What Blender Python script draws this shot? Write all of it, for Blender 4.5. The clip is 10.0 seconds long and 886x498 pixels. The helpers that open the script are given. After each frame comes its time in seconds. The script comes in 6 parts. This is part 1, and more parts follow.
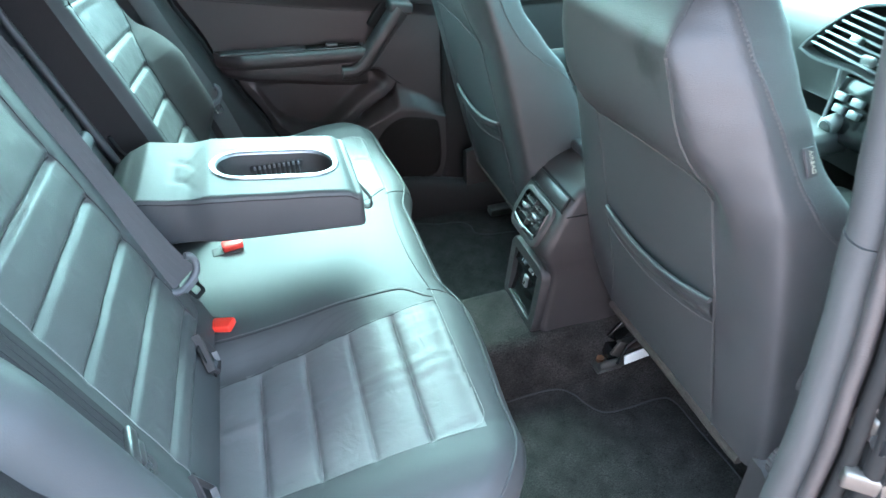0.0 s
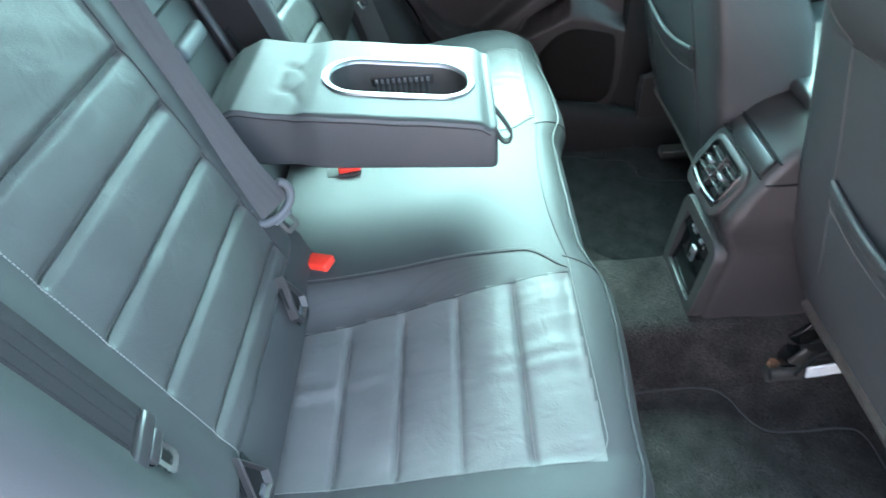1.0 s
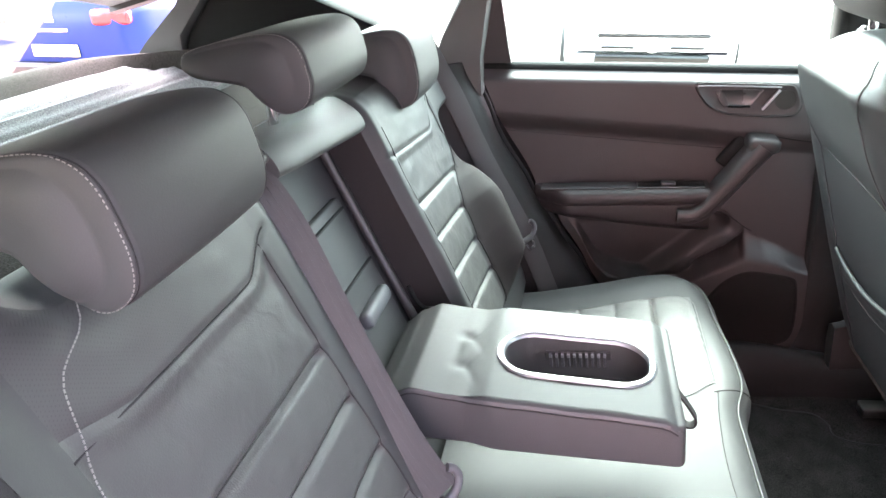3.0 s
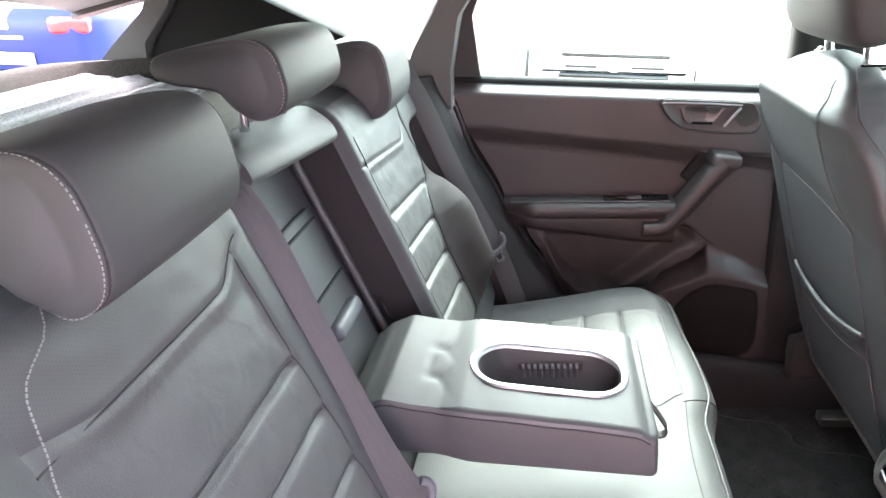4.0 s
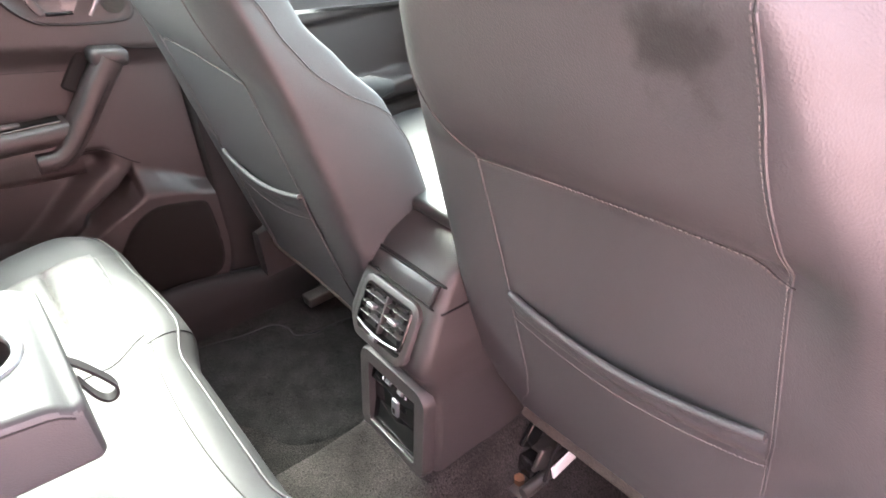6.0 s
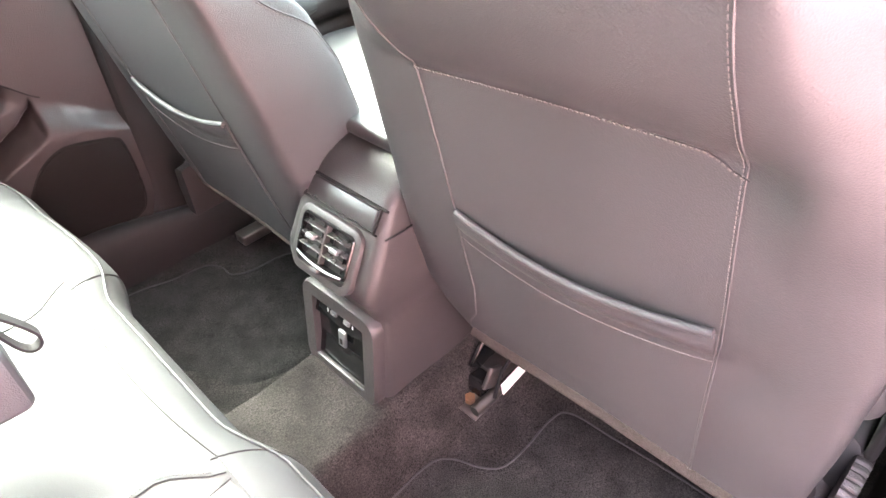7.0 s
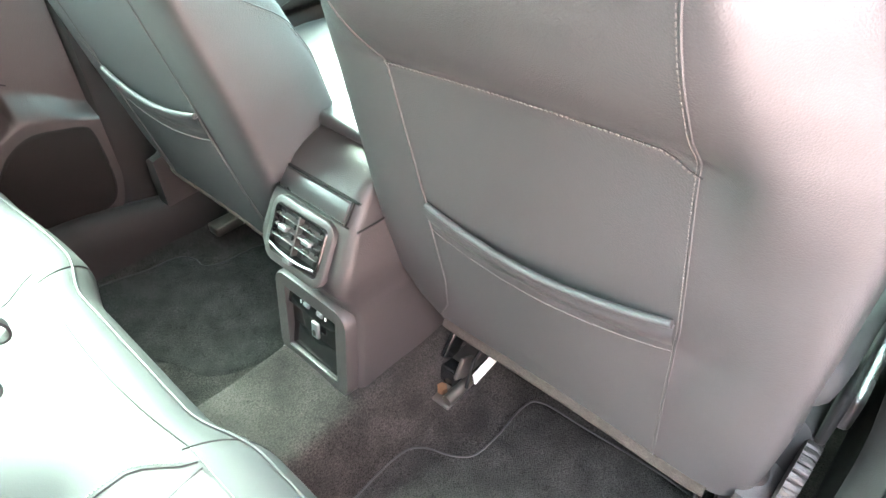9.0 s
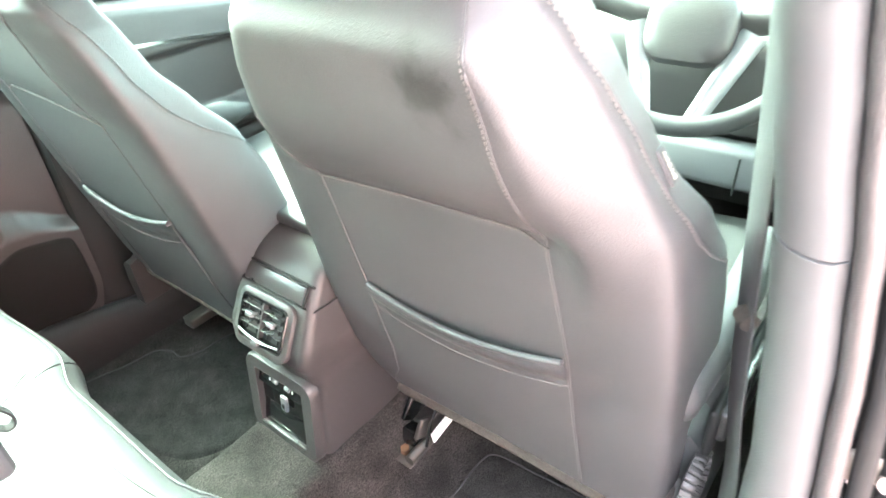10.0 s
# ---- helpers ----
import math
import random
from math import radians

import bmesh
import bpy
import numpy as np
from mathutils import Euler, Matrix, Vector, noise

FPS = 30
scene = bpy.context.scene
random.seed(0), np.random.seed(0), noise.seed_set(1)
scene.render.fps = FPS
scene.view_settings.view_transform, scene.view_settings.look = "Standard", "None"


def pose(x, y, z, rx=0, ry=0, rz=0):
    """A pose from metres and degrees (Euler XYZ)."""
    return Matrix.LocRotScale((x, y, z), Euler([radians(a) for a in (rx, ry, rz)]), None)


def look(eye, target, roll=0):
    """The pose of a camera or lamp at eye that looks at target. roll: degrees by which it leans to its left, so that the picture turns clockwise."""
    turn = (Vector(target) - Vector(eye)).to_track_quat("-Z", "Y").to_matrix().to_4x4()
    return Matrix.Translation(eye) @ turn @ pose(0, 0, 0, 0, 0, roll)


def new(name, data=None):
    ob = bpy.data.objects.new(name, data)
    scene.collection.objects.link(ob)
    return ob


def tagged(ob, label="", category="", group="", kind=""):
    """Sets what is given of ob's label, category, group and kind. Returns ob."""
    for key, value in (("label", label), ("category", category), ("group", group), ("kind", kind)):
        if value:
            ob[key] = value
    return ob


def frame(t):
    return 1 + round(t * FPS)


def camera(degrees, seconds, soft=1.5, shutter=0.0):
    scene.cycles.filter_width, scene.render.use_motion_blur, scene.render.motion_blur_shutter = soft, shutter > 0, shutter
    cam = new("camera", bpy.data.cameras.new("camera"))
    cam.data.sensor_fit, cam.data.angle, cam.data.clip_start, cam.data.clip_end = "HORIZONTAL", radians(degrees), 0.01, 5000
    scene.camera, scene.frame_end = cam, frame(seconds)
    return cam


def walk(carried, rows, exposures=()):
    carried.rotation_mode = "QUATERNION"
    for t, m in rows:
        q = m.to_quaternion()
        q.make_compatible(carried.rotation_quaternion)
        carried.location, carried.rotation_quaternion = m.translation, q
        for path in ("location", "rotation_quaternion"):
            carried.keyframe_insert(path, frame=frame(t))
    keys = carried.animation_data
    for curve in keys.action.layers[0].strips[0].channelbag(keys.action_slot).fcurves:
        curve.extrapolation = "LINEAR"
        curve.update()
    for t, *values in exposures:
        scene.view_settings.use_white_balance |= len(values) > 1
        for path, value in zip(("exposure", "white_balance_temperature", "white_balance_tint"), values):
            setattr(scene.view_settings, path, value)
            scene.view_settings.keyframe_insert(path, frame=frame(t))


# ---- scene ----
cam = camera(70.3, 10.0, 1.5, 0.25)
PATH = [
    (0, (0.246, -0.976, 1.049), (0.673, 0.601, -0.104), -1.9),
    (0.5, (0.285, -0.875, 1.013), (0.514, 0.654, -0.255), -2.6),
    (1, (0.306, -0.787, 0.973), (0.23, 0.688, -0.376), -5.2),
    (1.5, (0.276, -0.746, 0.983), (-0.068, 0.722, -0.33), -7.5),
    (2, (0.27, -0.719, 1.024), (-0.167, 0.861, -0.121), -9.2),
    (2.5, (0.266, -0.711, 1.047), (-0.214, 0.973, 0.082), -8.8),
    (3, (0.266, -0.702, 1.075), (-0.223, 1.044, 0.231), -8.7),
    (4.5, (0.249, -0.704, 1.052), (0.054, 1.103, 0.217), -5.7),
    (5, (0.25, -0.701, 1.012), (0.349, 1.089, 0.125), -5.2),
    (5.5, (0.324, -0.637, 0.955), (0.808, 1.043, -0.016), -5.3),
    (6, (0.368, -0.576, 0.905), (1.376, 0.771, -0.177), -4.2),
    (7.5, (0.367, -0.56, 0.88), (1.433, 0.522, -0.421), -2.6),
    (8, (0.368, -0.561, 0.88), (1.445, 0.492, -0.436), -1.8),
    (8.5, (0.37, -0.565, 0.88), (1.456, 0.479, -0.436), -1.5),
    (9, (0.366, -0.571, 0.889), (1.473, 0.487, -0.398), -1.6),
    (9.5, (0.351, -0.59, 0.912), (1.501, 0.485, -0.321), -3.0),
    (10, (0.321, -0.682, 0.964), (1.587, 0.409, -0.134), -4.5),
]
EXPOSURES = [(0.0, 4.92, 5080, -3), (1.2, 4.92, 5150, -2), (1.5, 4.95, 5650, 7), (2.0, 4.90, 6750, 28), (2.5, 4.92, 6620, 29), (3.0, 4.94, 6450, 30), (4.5, 5.10, 6580, 33), (5.0, 5.18, 6780, 35), (5.5, 5.14, 6600, 36), (6.0, 5.62, 6900, 37), (7.5, 6.34, 7000, 32), (8.2, 6.32, 6450, 15), (9.5, 6.38, 6350, 8), (10.0, 6.5, 6450, 9)]
# The car stands nose-up on its slope: all of it, and the path, are laid out square and tipped together.
CAR = pose(0, 0, 0, 0, -7, 0)
walk(cam, [(t, CAR @ look(eye, target, roll)) for t, eye, target, roll in PATH], EXPOSURES)

# ---- world and sun ----
world = bpy.data.worlds.new("overcast")
scene.world = world
world.use_nodes = True
wn = world.node_tree
sky = wn.nodes.new("ShaderNodeTexSky")
sky.sky_type, sky.sun_disc, sky.sun_elevation, sky.sun_rotation = "NISHITA", False, radians(48), radians(0)
sky.air_density, sky.dust_density, sky.ozone_density = 1.0, 4.0, 1.0
pale = wn.nodes.new("ShaderNodeHueSaturation")  # thin cloud takes most of the blue out
pale.inputs["Saturation"].default_value = 0.35
wn.links.new(sky.outputs[0], pale.inputs["Color"])
wn.links.new(pale.outputs[0], wn.nodes["Background"].inputs[0])
wn.nodes["Background"].inputs[1].default_value = 0.22
sun_data = bpy.data.lights.new("sun", "SUN")
sun_data.energy, sun_data.angle, sun_data.color = 0.13, radians(45), (1.0, 0.97, 0.92)
sun = new("sun", sun_data)
sun.matrix_world = look((0.3, 4.0, 4.89), (0.3, 0.0, 0.45))


# ---- materials ----
def material(name, colour, rough=0.5, metal=0.0, grain=0.0, grain_size=400.0, vary=0.15, vary_size=6.0, spec=0.5, tint=None, coat=0.0, kind="cell", crease=0.0):
    """A surface with fine relief (cells or fibres) and slow variation of colour and gloss."""
    m = bpy.data.materials.new(name)
    m.use_nodes = True
    nt = m.node_tree
    p = nt.nodes["Principled BSDF"]
    p.inputs["Metallic"].default_value = metal
    p.inputs["Specular IOR Level"].default_value = spec
    p.inputs["Coat Weight"].default_value = coat
    co = nt.nodes.new("ShaderNodeTexCoord")
    big = nt.nodes.new("ShaderNodeTexNoise")
    big.inputs["Scale"].default_value, big.inputs["Detail"].default_value = vary_size, 6.0
    nt.links.new(co.outputs["Object"], big.inputs["Vector"])
    ramp = nt.nodes.new("ShaderNodeMix")
    ramp.data_type = "RGBA"
    lo = [c * (1 - vary) for c in colour]
    hi = [min(1.0, c * (1 + vary)) for c in (tint or colour)]
    ramp.inputs[6].default_value, ramp.inputs[7].default_value = (*lo, 1), (*hi, 1)
    nt.links.new(big.outputs["Fac"], ramp.inputs[0])
    fine = nt.nodes.new("ShaderNodeTexVoronoi" if kind == "cell" else "ShaderNodeTexNoise")
    fine.inputs["Scale"].default_value = grain_size
    nt.links.new(co.outputs["Object"], fine.inputs["Vector"])
    fine_out = fine.outputs["Distance"] if kind == "cell" else fine.outputs["Fac"]
    if kind == "fibre":
        fine.inputs["Detail"].default_value = 4.0
        mul = nt.nodes.new("ShaderNodeMix")
        mul.data_type, mul.blend_type = "RGBA", "MULTIPLY"
        mul.inputs[0].default_value = 1.0
        bright = nt.nodes.new("ShaderNodeMapRange")
        bright.inputs[1].default_value, bright.inputs[2].default_value = 0.3, 0.7
        bright.inputs[3].default_value, bright.inputs[4].default_value = 0.25, 1.8
        nt.links.new(fine_out, bright.inputs[0])
        nt.links.new(ramp.outputs[2], mul.inputs[6])
        nt.links.new(bright.outputs[0], mul.inputs[7])
        nt.links.new(mul.outputs[2], p.inputs["Base Color"])
    else:
        nt.links.new(ramp.outputs[2], p.inputs["Base Color"])
    rr = nt.nodes.new("ShaderNodeMapRange")
    rr.inputs[3].default_value, rr.inputs[4].default_value = max(0.02, rough - 0.07), min(1.0, rough + 0.07)
    nt.links.new(big.outputs["Fac"], rr.inputs[0])
    nt.links.new(rr.outputs[0], p.inputs["Roughness"])
    if grain > 0:
        b = nt.nodes.new("ShaderNodeBump")
        b.inputs["Strength"].default_value, b.inputs["Distance"].default_value = grain, 0.003 if kind == "fibre" else 0.001
        nt.links.new(fine_out, b.inputs["Height"])
        nt.links.new(b.outputs[0], p.inputs["Normal"])
        if crease > 0:
            # soft sitting creases: thin valleys along the middle level of a warped noise
            fold = nt.nodes.new("ShaderNodeTexNoise")
            fold.inputs["Scale"].default_value, fold.inputs["Detail"].default_value = 24.0, 1.2
            fold.inputs["Distortion"].default_value = 0.9
            nt.links.new(co.outputs["Object"], fold.inputs["Vector"])
            off = nt.nodes.new("ShaderNodeMath")
            off.operation = "SUBTRACT"
            off.inputs[1].default_value = 0.5
            nt.links.new(fold.outputs["Fac"], off.inputs[0])
            mag = nt.nodes.new("ShaderNodeMath")
            mag.operation = "ABSOLUTE"
            nt.links.new(off.outputs[0], mag.inputs[0])
            lip = nt.nodes.new("ShaderNodeMapRange")
            lip.interpolation_type = "SMOOTHSTEP"
            lip.inputs[1].default_value, lip.inputs[2].default_value = 0.0, 0.16
            nt.links.new(mag.outputs[0], lip.inputs[0])
            total = nt.nodes.new("ShaderNodeMath")
            total.operation = "ADD"
            lip.inputs[4].default_value = 0.3
            nt.links.new(lip.outputs[0], total.inputs[0])
            nt.links.new(fold.outputs["Fac"], total.inputs[1])
            cb = nt.nodes.new("ShaderNodeBump")
            cb.inputs["Strength"].default_value, cb.inputs["Distance"].default_value = crease, 0.002
            nt.links.new(total.outputs[0], cb.inputs["Height"])
            nt.links.new(cb.outputs[0], b.inputs["Normal"])
    return m


LEATHER = material("black leather", (0.037, 0.037, 0.0375), 0.59, grain=0.08, grain_size=800, vary=0.2, spec=0.25)
# cushion panel leather: base tone raised in place of light falling on it
LEATHER_SOFT = material("creased black leather, tone lifted for light", (0.090, 0.087, 0.085), 0.50, grain=0.28, grain_size=620, vary=0.3, vary_size=14, spec=0.36, crease=0.45)
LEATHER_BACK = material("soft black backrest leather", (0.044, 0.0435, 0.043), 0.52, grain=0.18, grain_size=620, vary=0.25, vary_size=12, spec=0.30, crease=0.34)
VINYL = material("grained black vinyl", (0.042, 0.0415, 0.043), 0.52, grain=0.26, grain_size=760, vary=0.25, vary_size=9, spec=0.45)
# shade on the recess side and far wing, put into the tone
VINYL_SHADED = material("black vinyl with shade in its tone", (0.020, 0.0168, 0.0168), 0.7, grain=0.25, grain_size=640, vary=0.2, vary_size=9, spec=0.16)
PERFORATED = material("perforated black leather", (0.042, 0.041, 0.041), 0.55, grain=0.12, grain_size=1100, vary=0.1, spec=0.28)


def perforate(m, pitch=0.0025, hole=0.19):
    """Rows of small dark needle holes."""
    nt = m.node_tree
    p = nt.nodes["Principled BSDF"]
    src = p.inputs["Base Color"].links[0].from_socket
    co = nt.nodes.new("ShaderNodeTexCoord")
    vo = nt.nodes.new("ShaderNodeTexVoronoi")
    vo.voronoi_dimensions = "2D"
    vo.inputs["Scale"].default_value, vo.inputs["Randomness"].default_value = 1 / pitch, 0.0
    ax = nt.nodes.new("ShaderNodeSeparateXYZ")
    cb = nt.nodes.new("ShaderNodeCombineXYZ")
    nt.links.new(co.outputs["Object"], ax.inputs[0])
    for k, (first, second, share) in enumerate((("Y", "X", 1.0), ("Z", "Y", -0.5))):
        ad = nt.nodes.new("ShaderNodeMath")
        ad.operation = "MULTIPLY_ADD"
        ad.inputs[1].default_value = share
        nt.links.new(ax.outputs[second], ad.inputs[0])
        nt.links.new(ax.outputs[first], ad.inputs[2])
        nt.links.new(ad.outputs[0], cb.inputs[k])
    nt.links.new(cb.outputs[0], vo.inputs["Vector"])
    mr = nt.nodes.new("ShaderNodeMapRange")
    mr.inputs[1].default_value, mr.inputs[2].default_value = hole * 0.7, hole
    mr.inputs[3].default_value, mr.inputs[4].default_value = 0.28, 0.0
    nt.links.new(vo.outputs["Distance"], mr.inputs[0])
    mx = nt.nodes.new("ShaderNodeMix")
    mx.data_type = "RGBA"
    mx.inputs[7].default_value = (0.004, 0.004, 0.004, 1)
    nt.links.new(mr.outputs[0], mx.inputs[0])
    nt.links.new(src, mx.inputs[6])
    nt.links.new(mx.outputs[2], p.inputs["Base Color"])


perforate(PERFORATED)
PIPING = material("black piping", (0.010, 0.010, 0.010), 0.75, spec=0.2)
THREAD = material("pale grey thread", (0.17, 0.16, 0.155), 0.9, spec=0.2)
SEAM_THREAD = material("dark grey thread", (0.105, 0.098, 0.094), 0.9, spec=0.2)
PLASTIC = material("soft black plastic", (0.030, 0.0265, 0.0265), 0.5, grain=0.3, grain_size=600, vary=0.12)
DOOR_SKIN = material("dark maroon-black door plastic", (0.029, 0.0225, 0.0225), 0.5, grain=0.3, grain_size=520, vary=0.12)
GLOSS = material("gloss black plastic", (0.008, 0.008, 0.008), 0.12, vary=0.1)
SATIN_BLACK = material("satin black plastic", (0.03, 0.028, 0.028), 0.28, grain=0.12, grain_size=900, vary=0.1, spec=0.6)
CARPET = material("charcoal carpet", (0.025, 0.0222, 0.021), 0.95, grain=1.0, grain_size=420, vary=1.0, vary_size=19, spec=0.1, kind="fibre")
MAT = material("charcoal mat", (0.0235, 0.0222, 0.0213), 0.95, grain=1.0, grain_size=520, vary=0.9, vary_size=22, spec=0.1, kind="fibre")
WEB = material("black belt webbing", (0.044, 0.0412, 0.042), 0.65, grain=0.3, grain_size=900, vary=0.15, spec=0.3)
WEB_DARK = material("dark belt webbing", (0.024, 0.022, 0.023), 0.8, grain=0.3, grain_size=900, vary=0.15, spec=0.1)
CHROME = material("chrome", (0.75, 0.75, 0.76), 0.12, metal=1.0, vary=0.05)
SATIN = material("satin silver", (0.30, 0.30, 0.31), 0.40, metal=0.85, vary=0.08)
STEEL = material("worn steel", (0.13, 0.12, 0.11), 0.5, metal=0.85, vary=0.3, vary_size=40)
RUST = material("rusty steel", (0.16, 0.085, 0.045), 0.7, metal=0.4, vary=0.4, vary_size=90)
LETTERING = material("woven pale lettering", (0.34, 0.31, 0.26), 0.9, spec=0.2)
GREY = material("grey plastic", (0.075, 0.075, 0.08), 0.55, vary=0.1, spec=0.35)
RED = material("red plastic", (0.62, 0.035, 0.02), 0.4, vary=0.08)
WHITE = material("white plastic", (0.75, 0.75, 0.74), 0.4, vary=0.05)
PILLAR = material("charcoal pillar plastic", (0.050, 0.049, 0.049), 0.75, spec=0.25, grain=0.15, grain_size=600)
LINER = material("grey headliner", (0.34, 0.34, 0.335), 0.9, vary=0.08)
SILL = material("dark sill plastic", (0.016, 0.0142, 0.0142), 0.6, grain=0.3, grain_size=600, spec=0.25)
DARKTRIM = material("matt black trim", (0.011, 0.011, 0.011), 0.9, grain=0.3, grain_size=600, spec=0.15)
SEAM = material("dark seam", (0.020, 0.019, 0.019), 0.8, spec=0.2)
FELT_WORN = material("worn brown felt", (0.046, 0.039, 0.034), 0.95, grain=0.8, grain_size=1400, kind="fibre", spec=0.1, vary=0.3, vary_size=60)
FELT = material("dark felt", (0.040, 0.036, 0.033), 0.95, grain=0.8, grain_size=700, kind="fibre", spec=0.1)
MESH_CLOTH = material("black speaker mesh", (0.011, 0.0093, 0.009), 0.8, grain=0.6, grain_size=900, spec=0.15, vary=0.15)
SHELF = material("pale grey shelf fabric", (0.20, 0.20, 0.195), 0.95, grain=0.5, grain_size=500, kind="fibre", spec=0.1)
FABRIC = material("grey pillar fabric", (0.095, 0.094, 0.092), 0.9, grain=0.4, grain_size=700, vary=0.1, spec=0.2)
# ground hue chosen to warm the light bounced into the cabin
CONCRETE = material("red-brown paving for warm bounce", (0.25, 0.18, 0.155), 0.9, grain=0.4, grain_size=60, vary=0.2, vary_size=1.5)

VINYL_WORN = material("grained black vinyl with a rubbed stain", (0.042, 0.0415, 0.043), 0.52, grain=0.26, grain_size=760, vary=0.25, vary_size=9, spec=0.45)


def stain(m, at, size):
    """Darkens a material round a place in object space, with a ragged edge."""
    nt = m.node_tree
    p = nt.nodes["Principled BSDF"]
    src = p.inputs["Base Color"].links[0].from_socket
    co = nt.nodes.new("ShaderNodeTexCoord")
    mp = nt.nodes.new("ShaderNodeMapping")
    mp.vector_type = "TEXTURE"
    mp.inputs["Location"].default_value, mp.inputs["Scale"].default_value = at, size
    nt.links.new(co.outputs["Object"], mp.inputs["Vector"])
    ns = nt.nodes.new("ShaderNodeTexNoise")
    ns.inputs["Scale"].default_value, ns.inputs["Detail"].default_value = 38.0, 5.0
    nt.links.new(co.outputs["Object"], ns.inputs["Vector"])
    ln = nt.nodes.new("ShaderNodeVectorMath")
    ln.operation = "LENGTH"
    nt.links.new(mp.outputs[0], ln.inputs[0])
    ad = nt.nodes.new("ShaderNodeMath")
    ad.operation = "MULTIPLY_ADD"
    ad.inputs[1].default_value = 2.8
    nt.links.new(ns.outputs["Fac"], ad.inputs[0])
    nt.links.new(ln.outputs["Value"], ad.inputs[2])
    mr = nt.nodes.new("ShaderNodeMapRange")
    mr.inputs[1].default_value, mr.inputs[2].default_value = 1.50, 2.20
    mr.inputs[3].default_value, mr.inputs[4].default_value = 0.75, 0.0
    nt.links.new(ad.outputs[0], mr.inputs[0])
    mx = nt.nodes.new("ShaderNodeMix")
    mx.data_type = "RGBA"
    mx.inputs[7].default_value = (0.012, 0.0115, 0.011, 1)
    nt.links.new(mr.outputs[0], mx.inputs[0])
    nt.links.new(src, mx.inputs[6])
    nt.links.new(mx.outputs[2], p.inputs["Base Color"])


# tone of the unseen wall ahead sets how much light it returns
PALE_WALL = material("pale grey of the unseen wall ahead", (0.31, 0.31, 0.305), 0.9, vary=0.15, grain=0.3, grain_size=40)
# brown of an unseen wall, chosen for its warm bounce
SHADING_WALL = material("brown of the unseen shading wall", (0.255, 0.195, 0.180), 0.85, vary=0.25)


def glass_material(name, colour):
    m = bpy.data.materials.new(name)
    m.use_nodes = True
    nt = m.node_tree
    for n in list(nt.nodes):
        nt.nodes.remove(n)
    out = nt.nodes.new("ShaderNodeOutputMaterial")
    tr = nt.nodes.new("ShaderNodeBsdfTransparent")
    tr.inputs[0].default_value = (*colour, 1)
    gl = nt.nodes.new("ShaderNodeBsdfGlossy")
    gl.inputs["Roughness"].default_value = 0.02
    fr = nt.nodes.new("ShaderNodeFresnel")
    fr.inputs[0].default_value = 1.5
    mx = nt.nodes.new("ShaderNodeMixShader")
    nt.links.new(fr.outputs[0], mx.inputs[0])
    nt.links.new(tr.outputs[0], mx.inputs[1])
    nt.links.new(gl.outputs[0], mx.inputs[2])
    nt.links.new(mx.outputs[0], out.inputs[0])
    return m


GLASS = glass_material("green tinted glass", (0.64, 0.90, 0.77))


# ---- mesh helpers ----
stand = CAR  # what the next things stand in: the tipped car, or the level ground


def world_of(ob):
    m = ob.matrix_basis.copy()
    while ob.parent is not None:
        ob = ob.parent
        m = ob.matrix_basis @ m
    return m


def thing(name, label, category, at=(0, 0, 0), group="", kind=""):
    ob = new(name)
    ob.matrix_basis = stand @ Matrix.Translation(at)
    ob.empty_display_size = 0.05
    return tagged(ob, label, category, group, kind)


def part(name, bm, mat, parent=None, label="", smooth=True):
    """Links a bmesh as one mesh under a thing or part; its points are given in the world."""
    bmesh.ops.recalc_face_normals(bm, faces=bm.faces)
    me = bpy.data.meshes.new(name)
    bm.to_mesh(me)
    bm.free()
    me.materials.append(mat)
    if smooth:
        for f in me.polygons:
            f.use_smooth = True
        me.set_sharp_from_angle(angle=radians(50))
    ob = new(name, me)
    if parent is not None:
        ob.parent = parent
        me.transform(world_of(parent).inverted() @ stand)
    else:
        ob.matrix_basis = stand
    if label:
        ob["label"] = label
    return ob


def step(a, b, x):
    t = min(1.0, max(0.0, (x - a) / (b - a)))
    return t * t * (3 - 2 * t)


def bump(x, c, w):
    return math.exp(-((x - c) / w) ** 2)


def frange(a, b, n):
    return [a + (b - a) * i / n for i in range(n + 1)]


def grid(fn, us, vs, close_u=False, close_v=False):
    bm = bmesh.new()
    rows = [[bm.verts.new(fn(u, v)) for v in vs] for u in us]
    nu, nv = len(us), len(vs)
    for i in range(nu if close_u else nu - 1):
        for j in range(nv if close_v else nv - 1):
            a, b = rows[i], rows[(i + 1) % nu]
            bm.faces.new((a[j], b[j], b[(j + 1) % nv], a[(j + 1) % nv]))
    return bm


def split_grid(fn, us, vs, kind_of):
    """One surface cut into panels: kind_of(u, v) names the panel of each cell."""
    out = {}
    for i in range(len(us) - 1):
        for j in range(len(vs) - 1):
            k = kind_of((us[i] + us[i + 1]) / 2, (vs[j] + vs[j + 1]) / 2)
            if k is None:
                continue
            bm, cache = out.setdefault(k, (bmesh.new(), {}))
            q = []
            for a, b in ((i, j), (i + 1, j), (i + 1, j + 1), (i, j + 1)):
                if (a, b) not in cache:
                    cache[(a, b)] = bm.verts.new(fn(us[a], vs[b]))
                q.append(cache[(a, b)])
            bm.faces.new(q)
    return {k: v[0] for k, v in out.items()}


